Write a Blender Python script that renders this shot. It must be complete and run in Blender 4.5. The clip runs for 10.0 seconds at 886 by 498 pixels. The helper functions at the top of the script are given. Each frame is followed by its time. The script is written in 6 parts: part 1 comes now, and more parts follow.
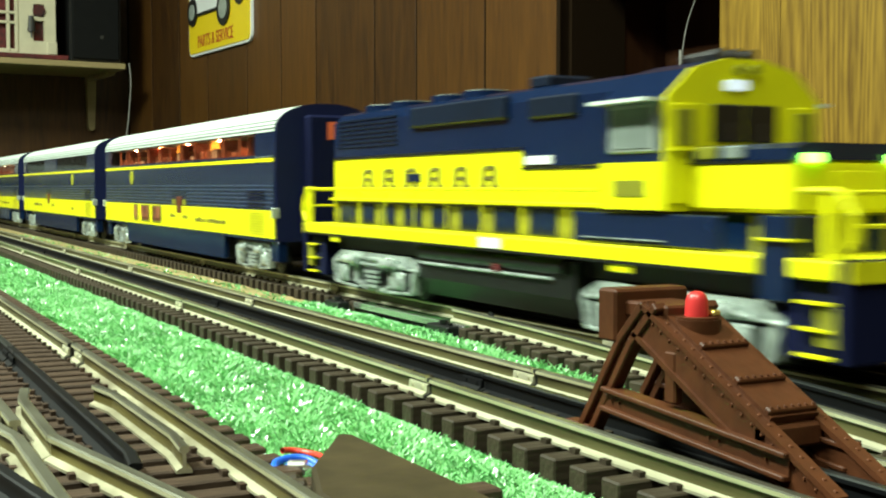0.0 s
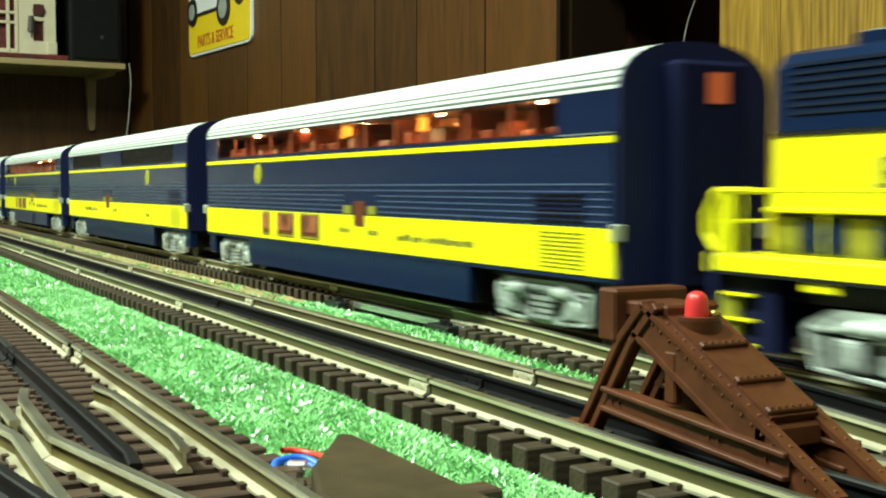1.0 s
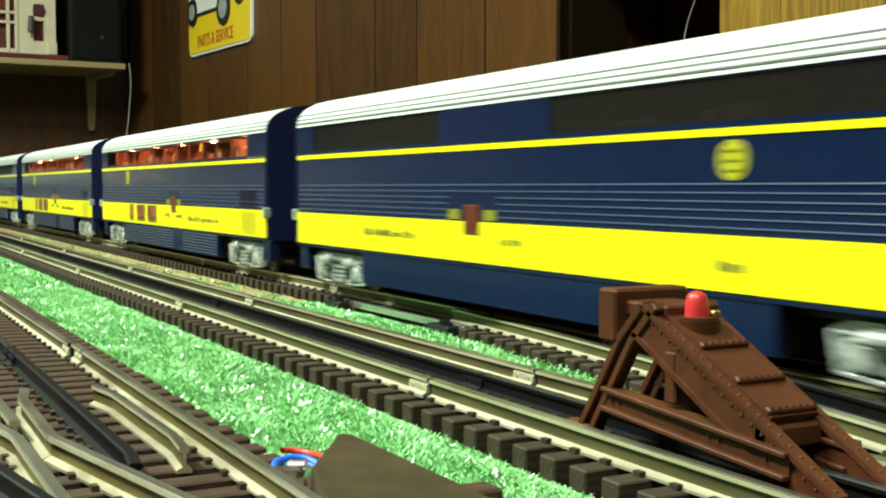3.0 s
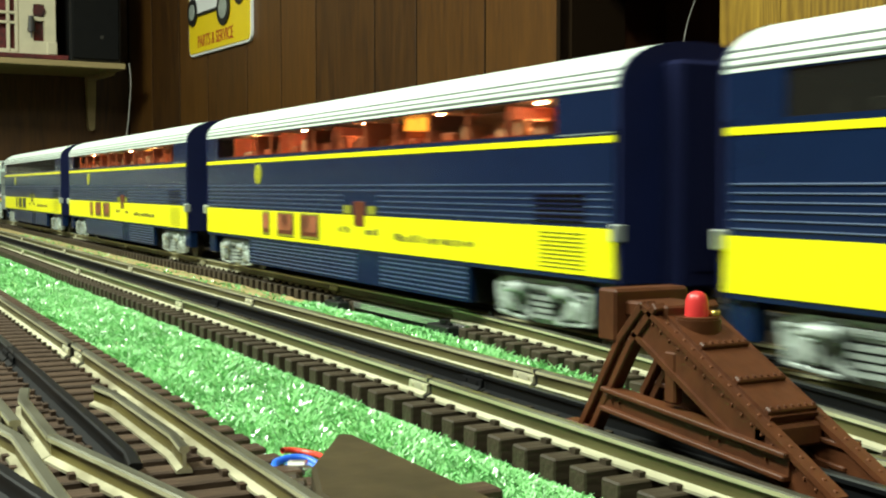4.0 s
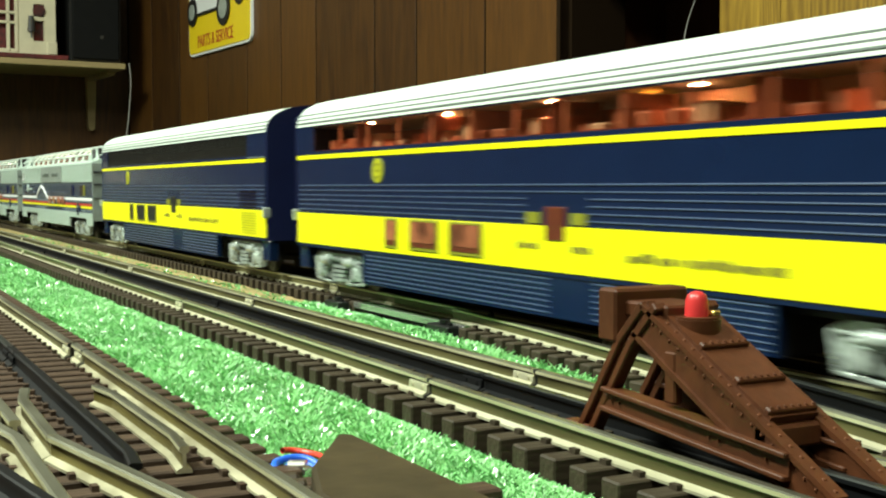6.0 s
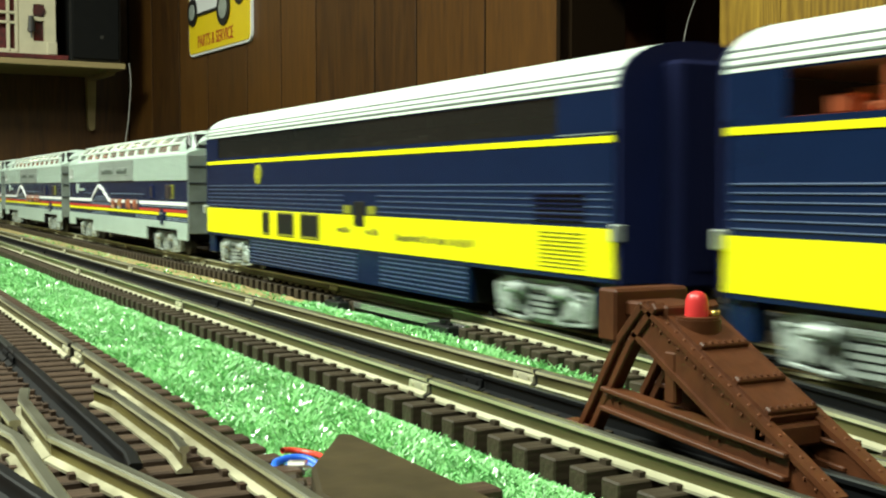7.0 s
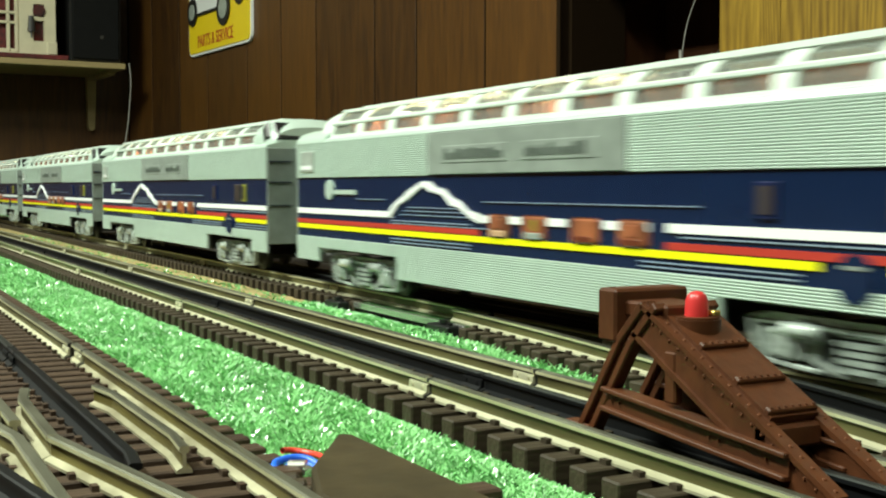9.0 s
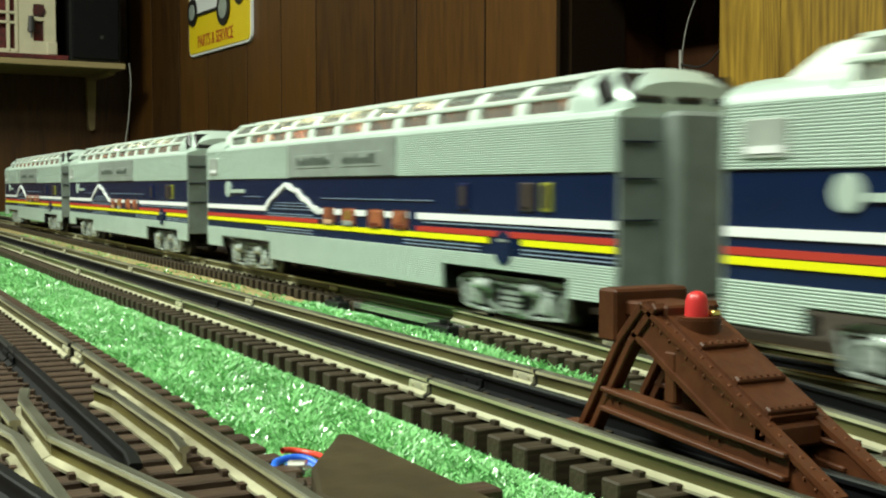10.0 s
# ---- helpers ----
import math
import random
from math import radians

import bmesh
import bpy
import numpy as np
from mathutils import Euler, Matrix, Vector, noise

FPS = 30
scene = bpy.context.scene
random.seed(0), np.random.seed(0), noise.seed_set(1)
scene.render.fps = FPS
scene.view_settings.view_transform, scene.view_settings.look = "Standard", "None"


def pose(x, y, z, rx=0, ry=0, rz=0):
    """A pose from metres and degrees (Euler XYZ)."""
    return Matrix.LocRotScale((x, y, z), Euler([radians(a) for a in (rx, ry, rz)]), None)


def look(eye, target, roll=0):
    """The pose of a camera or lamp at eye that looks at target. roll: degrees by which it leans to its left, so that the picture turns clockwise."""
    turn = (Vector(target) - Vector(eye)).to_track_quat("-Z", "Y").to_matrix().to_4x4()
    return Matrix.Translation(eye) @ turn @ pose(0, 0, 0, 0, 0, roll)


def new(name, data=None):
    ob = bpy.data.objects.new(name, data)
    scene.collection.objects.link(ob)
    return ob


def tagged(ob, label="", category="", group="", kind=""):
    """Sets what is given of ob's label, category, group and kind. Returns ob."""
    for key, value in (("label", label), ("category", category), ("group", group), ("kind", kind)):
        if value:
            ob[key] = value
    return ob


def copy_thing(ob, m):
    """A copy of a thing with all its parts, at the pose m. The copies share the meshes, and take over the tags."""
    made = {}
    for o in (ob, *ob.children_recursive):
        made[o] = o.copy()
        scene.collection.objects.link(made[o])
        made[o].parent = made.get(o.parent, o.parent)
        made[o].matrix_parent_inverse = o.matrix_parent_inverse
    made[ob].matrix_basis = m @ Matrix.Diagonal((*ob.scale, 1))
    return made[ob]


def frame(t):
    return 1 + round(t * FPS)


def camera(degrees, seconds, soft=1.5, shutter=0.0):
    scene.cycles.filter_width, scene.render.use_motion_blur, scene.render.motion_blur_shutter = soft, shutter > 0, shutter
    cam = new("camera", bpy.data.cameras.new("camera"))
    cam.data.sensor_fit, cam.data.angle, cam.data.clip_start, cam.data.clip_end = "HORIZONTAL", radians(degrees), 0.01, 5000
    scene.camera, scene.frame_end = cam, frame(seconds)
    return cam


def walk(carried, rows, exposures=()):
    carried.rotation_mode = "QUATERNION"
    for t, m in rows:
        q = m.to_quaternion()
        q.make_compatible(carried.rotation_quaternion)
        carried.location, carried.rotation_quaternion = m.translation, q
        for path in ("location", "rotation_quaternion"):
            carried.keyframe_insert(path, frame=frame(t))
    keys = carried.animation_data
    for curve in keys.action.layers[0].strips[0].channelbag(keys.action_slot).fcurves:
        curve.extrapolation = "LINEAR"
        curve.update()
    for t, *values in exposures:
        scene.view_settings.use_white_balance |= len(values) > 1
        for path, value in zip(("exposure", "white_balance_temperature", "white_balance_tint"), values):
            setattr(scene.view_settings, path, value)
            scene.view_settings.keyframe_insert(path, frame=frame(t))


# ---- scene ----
# ---- camera and its path ----
EYE = Vector((0.0, 0.0, 0.062))
YAW, PITCH = 27.494, 3.027           # degrees towards the wall, and down
cam = camera(41.3, 10.0, soft=2.1, shutter=0.6)
AIM = Vector((-math.cos(radians(YAW)) * math.cos(radians(PITCH)),
              math.sin(radians(YAW)) * math.cos(radians(PITCH)), -math.sin(radians(PITCH))))
STILL = look(EYE, EYE + AIM)
walk(cam, [(0.0, STILL), (10.0, STILL)], exposures=[
    (0.0, 0.0, 6350, 4), (1.2, -0.06, 6400, 5), (2.5, -0.10, 6450, 8), (4.0, -0.14, 6500, 10), (7.0, -0.17, 6500, 10), (8.5, -0.22, 6500, 10), (9.2, -0.37, 6500, 10), (10.0, -0.48, 6500, 10)])

# ---- world and lamps ----
world = bpy.data.worlds.new("room_dark")
world.use_nodes = True
world.node_tree.nodes["Background"].inputs[0].default_value = (0.9, 0.95, 1.0, 1)
world.node_tree.nodes["Background"].inputs[1].default_value = 0.02
scene.world = world


def tube_light(x, y, z, lx, ly, watts, colour, rz=0.0):
    data = bpy.data.lights.new("ceiling_tube_light", "AREA")
    data.shape, data.size, data.size_y, data.energy, data.color = "RECTANGLE", lx, ly, watts, colour
    ob = new("ceiling_tube_light", data)
    ob.matrix_basis = pose(x, y, z, 0, 0, rz)
    return ob


WHITE = (0.91, 1.0, 0.83)
tube_light(-0.95, -0.85, 1.49, 0.95, 0.22, 122, WHITE, 4)
tube_light(0.35, -0.40, 1.49, 0.95, 0.22, 36, WHITE, 4)


# ---- materials ----
def mat(name, col, rough=0.5, metal=0.0, grain=0.0, scale=200.0, bump=0.0, spec=0.5, col2=None, stretch=(1, 1, 1), coat=0.0, island=0.0):
    m = bpy.data.materials.new(name)
    m.use_nodes = True
    nt = m.node_tree
    b = nt.nodes["Principled BSDF"]
    b.inputs["Roughness"].default_value = rough
    b.inputs["Metallic"].default_value = metal
    b.inputs["Specular IOR Level"].default_value = spec
    b.inputs["Coat Weight"].default_value = coat
    col = tuple(col) + (1,)
    b.inputs["Base Color"].default_value = col
    if grain or bump or col2 or island:
        tc = nt.nodes.new("ShaderNodeTexCoord")
        mp = nt.nodes.new("ShaderNodeMapping")
        mp.inputs["Scale"].default_value = stretch
        nt.links.new(tc.outputs["Object"], mp.inputs[0])
        n1 = nt.nodes.new("ShaderNodeTexNoise")
        n1.inputs["Scale"].default_value = scale
        n1.inputs["Detail"].default_value = 5
        n2 = nt.nodes.new("ShaderNodeTexNoise")
        n2.inputs["Scale"].default_value = scale * 0.13
        n2.inputs["Detail"].default_value = 3
        nt.links.new(mp.outputs[0], n1.inputs["Vector"])
        nt.links.new(mp.outputs[0], n2.inputs["Vector"])
        add = nt.nodes.new("ShaderNodeMath")
        add.operation = "ADD"
        nt.links.new(n1.outputs["Fac"], add.inputs[0])
        nt.links.new(n2.outputs["Fac"], add.inputs[1])
        fac = add.outputs[0]
        if island:
            info = nt.nodes.new("ShaderNodeObjectInfo")
            geo = nt.nodes.new("ShaderNodeNewGeometry")
            s2 = nt.nodes.new("ShaderNodeMath")
            s2.operation = "ADD"
            nt.links.new(info.outputs["Random"], s2.inputs[0])
            nt.links.new(geo.outputs["Random Per Island"], s2.inputs[1])
            s3 = nt.nodes.new("ShaderNodeMath")
            s3.operation = "MULTIPLY_ADD"
            nt.links.new(s2.outputs[0], s3.inputs[0])
            s3.inputs[1].default_value = island
            nt.links.new(fac, s3.inputs[2])
            fac = s3.outputs[0]
        ramp = nt.nodes.new("ShaderNodeMapRange")
        ramp.inputs["From Min"].default_value = 0.72
        ramp.inputs["From Max"].default_value = 1.28 + island
        nt.links.new(fac, ramp.inputs["Value"])
        mix = nt.nodes.new("ShaderNodeMix")
        mix.data_type = "RGBA"
        c2 = tuple(col2) + (1,) if col2 else tuple(c * (1 - grain) for c in col[:3]) + (1,)
        mix.inputs["A"].default_value = c2
        mix.inputs["B"].default_value = col
        nt.links.new(ramp.outputs[0], mix.inputs["Factor"])
        nt.links.new(mix.outputs["Result"], b.inputs["Base Color"])
        if bump:
            bp = nt.nodes.new("ShaderNodeBump")
            bp.inputs["Strength"].default_value = bump
            bp.inputs["Distance"].default_value = 0.0006
            nt.links.new(n1.outputs["Fac"], bp.inputs["Height"])
            nt.links.new(bp.outputs[0], b.inputs["Normal"])
    return m


def glow(name, col, strength):
    m = bpy.data.materials.new(name)
    m.use_nodes = True
    b = m.node_tree.nodes["Principled BSDF"]
    b.inputs["Base Color"].default_value = (*col, 1)
    b.inputs["Emission Color"].default_value = (*col, 1)
    b.inputs["Emission Strength"].default_value = strength
    return m


def wood(name, light, dark, plank, rough=0.35, ring=9.0, coat=0.2, line=(0.16, 95.0), soft=0.0):
    """Upright grain in stretched noise, with a tone of its own for each board. line: how bold and how close the grain lines are; soft: how far the tones spread."""
    m = bpy.data.materials.new(name)
    m.use_nodes = True
    nt = m.node_tree
    b = nt.nodes["Principled BSDF"]
    b.inputs["Roughness"].default_value = rough
    b.inputs["Coat Weight"].default_value = coat
    b.inputs["Coat Roughness"].default_value = 0.25
    tc = nt.nodes.new("ShaderNodeTexCoord")
    info = nt.nodes.new("ShaderNodeObjectInfo")
    off = nt.nodes.new("ShaderNodeVectorMath")
    off.operation = "MULTIPLY_ADD"
    nt.links.new(info.outputs["Random"], off.inputs[0])
    off.inputs[1].default_value = (7, 3, 5)
    nt.links.new(tc.outputs["Object"], off.inputs[2])
    mp = nt.nodes.new("ShaderNodeMapping")
    mp.inputs["Scale"].default_value = (1, 1, 0.10)
    nt.links.new(off.outputs[0], mp.inputs[0])
    n1 = nt.nodes.new("ShaderNodeTexNoise")
    n1.inputs["Scale"].default_value = ring
    n1.inputs["Detail"].default_value = 2
    nt.links.new(mp.outputs[0], n1.inputs["Vector"])
    sine = nt.nodes.new("ShaderNodeMath")
    sine.operation = "MULTIPLY"
    sine.inputs[1].default_value = line[1]
    nt.links.new(n1.outputs["Fac"], sine.inputs[0])
    wv = nt.nodes.new("ShaderNodeMath")
    wv.operation = "SINE"
    nt.links.new(sine.outputs[0], wv.inputs[0])
    n2 = nt.nodes.new("ShaderNodeTexNoise")
    n2.inputs["Scale"].default_value = 160
    n2.inputs["Detail"].default_value = 6
    nt.links.new(mp.outputs[0], n2.inputs["Vector"])
    a1 = nt.nodes.new("ShaderNodeMath")
    a1.operation = "MULTIPLY_ADD"
    nt.links.new(wv.outputs[0], a1.inputs[0])
    a1.inputs[1].default_value = line[0]
    nt.links.new(n2.outputs["Fac"], a1.inputs[2])
    a2 = nt.nodes.new("ShaderNodeMath")
    a2.operation = "MULTIPLY_ADD"
    nt.links.new(info.outputs["Random"], a2.inputs[0])
    a2.inputs[1].default_value = plank
    nt.links.new(a1.outputs[0], a2.inputs[2])
    mr = nt.nodes.new("ShaderNodeMapRange")
    mr.inputs["From Min"].default_value = 0.25 - soft
    mr.inputs["From Max"].default_value = 0.75 + plank + soft
    nt.links.new(a2.outputs[0], mr.inputs["Value"])
    mix = nt.nodes.new("ShaderNodeMix")
    mix.data_type = "RGBA"
    mix.inputs["A"].default_value = (*dark, 1)
    mix.inputs["B"].default_value = (*light, 1)
    nt.links.new(mr.outputs[0], mix.inputs["Factor"])
    nt.links.new(mix.outputs["Result"], b.inputs["Base Color"])
    bp = nt.nodes.new("ShaderNodeBump")
    bp.inputs["Strength"].default_value = 0.15
    bp.inputs["Distance"].default_value = 0.001
    nt.links.new(a1.outputs[0], bp.inputs["Height"])
    nt.links.new(bp.outputs[0], b.inputs["Normal"])
    return m


M_TIE = mat("tie_brown_plastic", (0.047, 0.035, 0.021), 0.6, spec=0.25, grain=0.5, scale=900, bump=0.5, island=0.25, stretch=(1, 0.15, 1))
M_TIERED = mat("chestnut_tie_plastic", (0.072, 0.044, 0.027), 0.6, spec=0.25, grain=0.6, scale=700, bump=0.5, stretch=(1, 0.2, 1))
M_RAIL = mat("nickel_silver_rail", (0.84, 0.82, 0.60), 0.40, 0.6, col2=(0.52, 0.50, 0.34), scale=220, bump=0.1, stretch=(0.12, 1, 1))
# Rail web: darker olive than foot and head.
M_RAILWEB = mat("olive_rail_web", (0.20, 0.185, 0.075), 0.40, 0.35, col2=(0.060, 0.052, 0.018), scale=160, bump=0.15, stretch=(0.10, 1, 1))
# Pale on every head side: the rail's highlight put into the colour.
M_RAILSIDE = mat("rail_head_side_highlight", (0.78, 0.76, 0.52), 0.36, 0.45, col2=(0.46, 0.44, 0.24), scale=180, bump=0.15, stretch=(0.12, 1, 1))
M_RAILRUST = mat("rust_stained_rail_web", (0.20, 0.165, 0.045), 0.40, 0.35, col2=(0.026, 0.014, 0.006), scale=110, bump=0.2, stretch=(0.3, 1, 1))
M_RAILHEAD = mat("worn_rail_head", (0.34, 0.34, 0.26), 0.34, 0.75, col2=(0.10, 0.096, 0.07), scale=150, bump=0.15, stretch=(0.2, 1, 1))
M_RAILDULL = mat("dull_turnout_rail", (0.78, 0.75, 0.52), 0.36, 0.6, col2=(0.14, 0.115, 0.06), scale=110, bump=0.2, stretch=(0.4, 1, 1))
M_RAILBLACK = mat("blackened_rail", (0.004, 0.0045, 0.0055), 0.45, 0.0, spec=0.3, grain=0.4, scale=300, stretch=(0.05, 1, 1))
M_BLACKHEAD = mat("rubbed_black_rail_head", (0.024, 0.027, 0.025), 0.40, 0.2, grain=0.5, scale=300, stretch=(0.05, 1, 1))
M_TABLE = mat("dark_table_top", (0.045, 0.036, 0.028), 0.8, grain=0.6, scale=60, bump=0.3)
M_CORK = mat("cork_roadbed", (0.36, 0.27, 0.12), 0.85, col2=(0.20, 0.17, 0.06), scale=500, bump=0.8)
M_GRASS = mat("green_grass_fibre", (0.27, 0.62, 0.24), 0.22, grain=0.5, scale=90, spec=1.0, col2=(0.016, 0.17, 0.024), island=0.6)
M_GRASSBASE = mat("green_mat_backing", (0.10, 0.36, 0.09), 0.7, grain=0.6, scale=400, bump=1.0)
M_PANEL = wood("dark_wall_panelling", (0.116, 0.046, 0.0052), (0.021, 0.0078, 0.0015), 0.50, rough=0.5, coat=0.04, line=(0.085, 60.0), soft=0.05)
M_OAK = wood("golden_oak_panel", (0.37, 0.225, 0.024), (0.10, 0.050, 0.005), 0.1, ring=7.0, rough=0.45, coat=0.08, line=(0.13, 400.0), soft=0.08)
M_GROOVE = mat("black_groove", (0.016, 0.009, 0.004), 0.8, spec=0.06)
M_PLASTER = mat("painted_ceiling", (0.45, 0.44, 0.40), 0.8, grain=0.1, scale=30)
# Recess walls: a darker brown than the panelled wall.
M_ALCOVE = mat("dark_brown_recess", (0.060, 0.022, 0.008), 0.8, grain=0.6, scale=60, spec=0.10, stretch=(1, 1, 0.08))
M_CARPET = mat("brown_carpet", (0.09, 0.06, 0.045), 0.95, grain=0.5, scale=300, bump=0.6)


M_BLUE = mat("navy_blue_paint", (0.0042, 0.0135, 0.047), 0.20, grain=0.15, scale=120, spec=0.5)
# Paler than the navy body: the ribs' highlights are in the base colour.
M_BLUERIB = mat("navy_rib_painted_highlight", (0.060, 0.090, 0.165), 0.30, grain=0.25, scale=90)
M_YELLOW = mat("bright_yellow_paint", (0.77, 0.75, 0.004), 0.38, grain=0.05, scale=150)
M_WHITE = mat("white_roof_plastic", (0.62, 0.70, 0.64), 0.4, grain=0.05, scale=120)
M_SILVER = mat("silver_plastic", (0.50, 0.56, 0.51), 0.35, 0.35, grain=0.25, scale=200)
M_FLUTED = mat("fluted_silver_siding", (0.54, 0.66, 0.59), 0.35, 0.3, grain=0.1, scale=100)
M_GREY = mat("grey_car_end", (0.22, 0.26, 0.235), 0.5, grain=0.3, scale=120)
M_GROOVEGREY = mat("roof_groove_shade_grey", (0.17, 0.205, 0.185), 0.6, grain=0.2, scale=120)
M_TRUCK = mat("silver_truck_casting", (0.72, 0.82, 0.76), 0.22, 0.45, grain=0.75, scale=420, bump=0.6)
M_BLACK = mat("black_plastic", (0.012, 0.012, 0.012), 0.35, grain=0.3, scale=200)
M_DARKEND = mat("dark_blue_car_end", (0.0045, 0.0085, 0.048), 0.6, grain=0.2, scale=100, spec=0.2)
M_GRILLEBLUE = mat("dark_blue_grille", (0.0035, 0.0095, 0.026), 0.45, grain=0.4, scale=250, bump=0.3, spec=0.3)
M_RUBBER = mat("black_diaphragm", (0.004, 0.006, 0.030), 0.85, spec=0.1)
M_GRILLE = mat("black_grille_cloth", (0.006, 0.006, 0.006), 0.8, grain=0.4, scale=300, bump=0.3, spec=0.2)
M_RED = mat("red_paint", (0.42, 0.035, 0.022), 0.45)
M_WHITEPAINT = mat("white_stripe_paint", (0.78, 0.80, 0.80), 0.4)
M_PALEBLUE = mat("pale_blue_grey_line", (0.26, 0.34, 0.44), 0.4, grain=0.2, scale=200)
M_OLIVE = mat("dull_gold_paint", (0.25, 0.25, 0.018), 0.45, grain=0.2, scale=200)
M_INK = mat("faded_dark_ink", (0.17, 0.15, 0.03), 0.5, grain=0.4, scale=300)
M_GREYINK = mat("dark_grey_ink", (0.085, 0.105, 0.09), 0.5, grain=0.3, scale=300)
M_SEAT = mat("red_brown_interior", (0.46, 0.130, 0.050), 0.6, grain=0.6, scale=120)
M_RUST = mat("rust_red_interior", (0.30, 0.070, 0.028), 0.6, grain=0.6, scale=120)
M_DKRED = mat("dark_red_window", (0.13, 0.030, 0.014), 0.3, grain=0.3, scale=150)
M_TAN = mat("tan_interior", (0.62, 0.38, 0.22), 0.6, grain=0.5, scale=90)
M_DOMEFLOOR = mat("brown_dome_carpet", (0.30, 0.19, 0.12), 0.8, grain=0.5, scale=200)
M_DINER = mat("red_brown_diner_window", (0.40, 0.13, 0.055), 0.3, col2=(0.045, 0.016, 0.012), scale=230, stretch=(1, 1, 0.6))
# Dark copy of the interior colours: missing lamplight is in the base colour.
M_DARKIN = mat("interior_painted_dark", (0.035, 0.022, 0.018), 0.6, grain=0.3, scale=100)
M_STEEL = mat("dark_wheel_steel", (0.10, 0.10, 0.10), 0.35, 0.8)
M_BUMPER = mat("brown_moulded_plastic", (0.082, 0.0255, 0.0088), 0.50, spec=0.25, grain=0.35, scale=300, bump=0.25)
# Bumper brown made paler to hold the rivets' highlights.
M_RIVET = mat("rivet_highlight_brown", (0.105, 0.035, 0.013), 0.6, spec=0.2)
M_REDLENS = mat("red_lamp_lens", (0.62, 0.035, 0.035), 0.38, grain=0.2, scale=200)
M_BRASS = mat("brass_contact", (0.80, 0.60, 0.20), 0.25, 0.9)
M_MACHINE = mat("olive_brown_cover", (0.050, 0.036, 0.016), 0.6, grain=0.4, scale=160, bump=0.3, spec=0.25)
M_PLATE = mat("dark_green_plate", (0.045, 0.15, 0.045), 0.22, grain=0.5, scale=60, stretch=(0.15, 1, 1))
M_BLUEWIRE = mat("blue_wire", (0.02, 0.13, 0.65), 0.35)
M_REDWIRE = mat("red_wire", (0.65, 0.05, 0.03), 0.35)
M_TIN = mat("bright_tin", (0.75, 0.75, 0.70), 0.25, 0.9)
M_SIGNYEL = mat("yellow_enamel_sign", (0.85, 0.62, 0.012), 0.35, grain=0.06, scale=20)
M_CREAM = mat("cream_painted_house", (0.70, 0.64, 0.46), 0.5, grain=0.12, scale=40)
M_WINE = mat("dark_red_curtain", (0.17, 0.018, 0.018), 0.7, col2=(0.030, 0.008, 0.008), scale=70)
M_PINE = mat("pale_pine_shelf", (0.42, 0.32, 0.15), 0.55, grain=0.3, scale=40, stretch=(1, 0.1, 1))
M_CABLE = mat("off_white_cable", (0.42, 0.40, 0.36), 0.5, grain=0.5, scale=60)
M_DOORPANE = glow("lit_orange_end_pane", (0.50, 0.10, 0.035), 0.22)
M_LITPANE = mat("lit_orange_pane", (0.46, 0.15, 0.07), 0.3, col2=(0.02, 0.006, 0.004), scale=170, stretch=(1, 1, 0.5))
M_LITPANE.node_tree.nodes["Principled BSDF"].inputs["Emission Color"].default_value = (0.50, 0.12, 0.03, 1)
M_LITPANE.node_tree.nodes["Principled BSDF"].inputs["Emission Strength"].default_value = 0.03
M_EMBLEM = mat("dull_yellow_emblem", (0.46, 0.46, 0.016), 0.4, grain=0.3, scale=250)
M_BOARD = mat("grey_letter_board", (0.27, 0.31, 0.28), 0.45, grain=0.3, scale=150)
M_BULB = glow("warm_bulb", (1.0, 0.58, 0.30), 480.0)
M_GLOWBULB = glow("orange_glowing_lamp", (1.0, 0.45, 0.05), 2.6)
M_DOMEBULB = glow("dome_bulb", (1.0, 0.74, 0.46), 45.0)
M_HEADLAMP = glow("green_white_marker_lamp", (0.35, 1.0, 0.12), 6.0)
M_NUMBOARD = glow("lit_number_board", (0.75, 0.85, 0.95), 0.7)


def pane_mat(name, tint, gloss, haze=0.0):
    m = bpy.data.materials.new(name)
    m.use_nodes = True
    nt = m.node_tree
    out = nt.nodes["Material Output"]
    tr = nt.nodes.new("ShaderNodeBsdfTransparent")
    tr.inputs[0].default_value = (*tint, 1)
    gl = nt.nodes.new("ShaderNodeBsdfGlossy")
    gl.inputs["Roughness"].default_value = 0.08
    mx = nt.nodes.new("ShaderNodeMixShader")
    mx.inputs[0].default_value = gloss
    nt.links.new(tr.outputs[0], mx.inputs[1])
    nt.links.new(gl.outputs[0], mx.inputs[2])
    last = mx
    if haze:
        df = nt.nodes.new("ShaderNodeBsdfDiffuse")
        df.inputs[0].default_value = (0.75, 0.78, 0.74, 1)
        last = nt.nodes.new("ShaderNodeMixShader")
        last.inputs[0].default_value = haze
        nt.links.new(mx.outputs[0], last.inputs[1])
        nt.links.new(df.outputs[0], last.inputs[2])
    nt.links.new(last.outputs[0], out.inputs[0])
    return m


M_PANE = pane_mat("tinted_window_pane", (0.90, 0.80, 0.72), 0.06)
# Darker copy of the pane for the unlit coaches.
M_DARKPANE = pane_mat("darkened_window_pane", (0.34, 0.37, 0.33), 0.12, haze=0.010)
M_DOMEGLASS = pane_mat("clear_dome_glazing", (0.84, 0.88, 0.85), 0.12, haze=0.07)


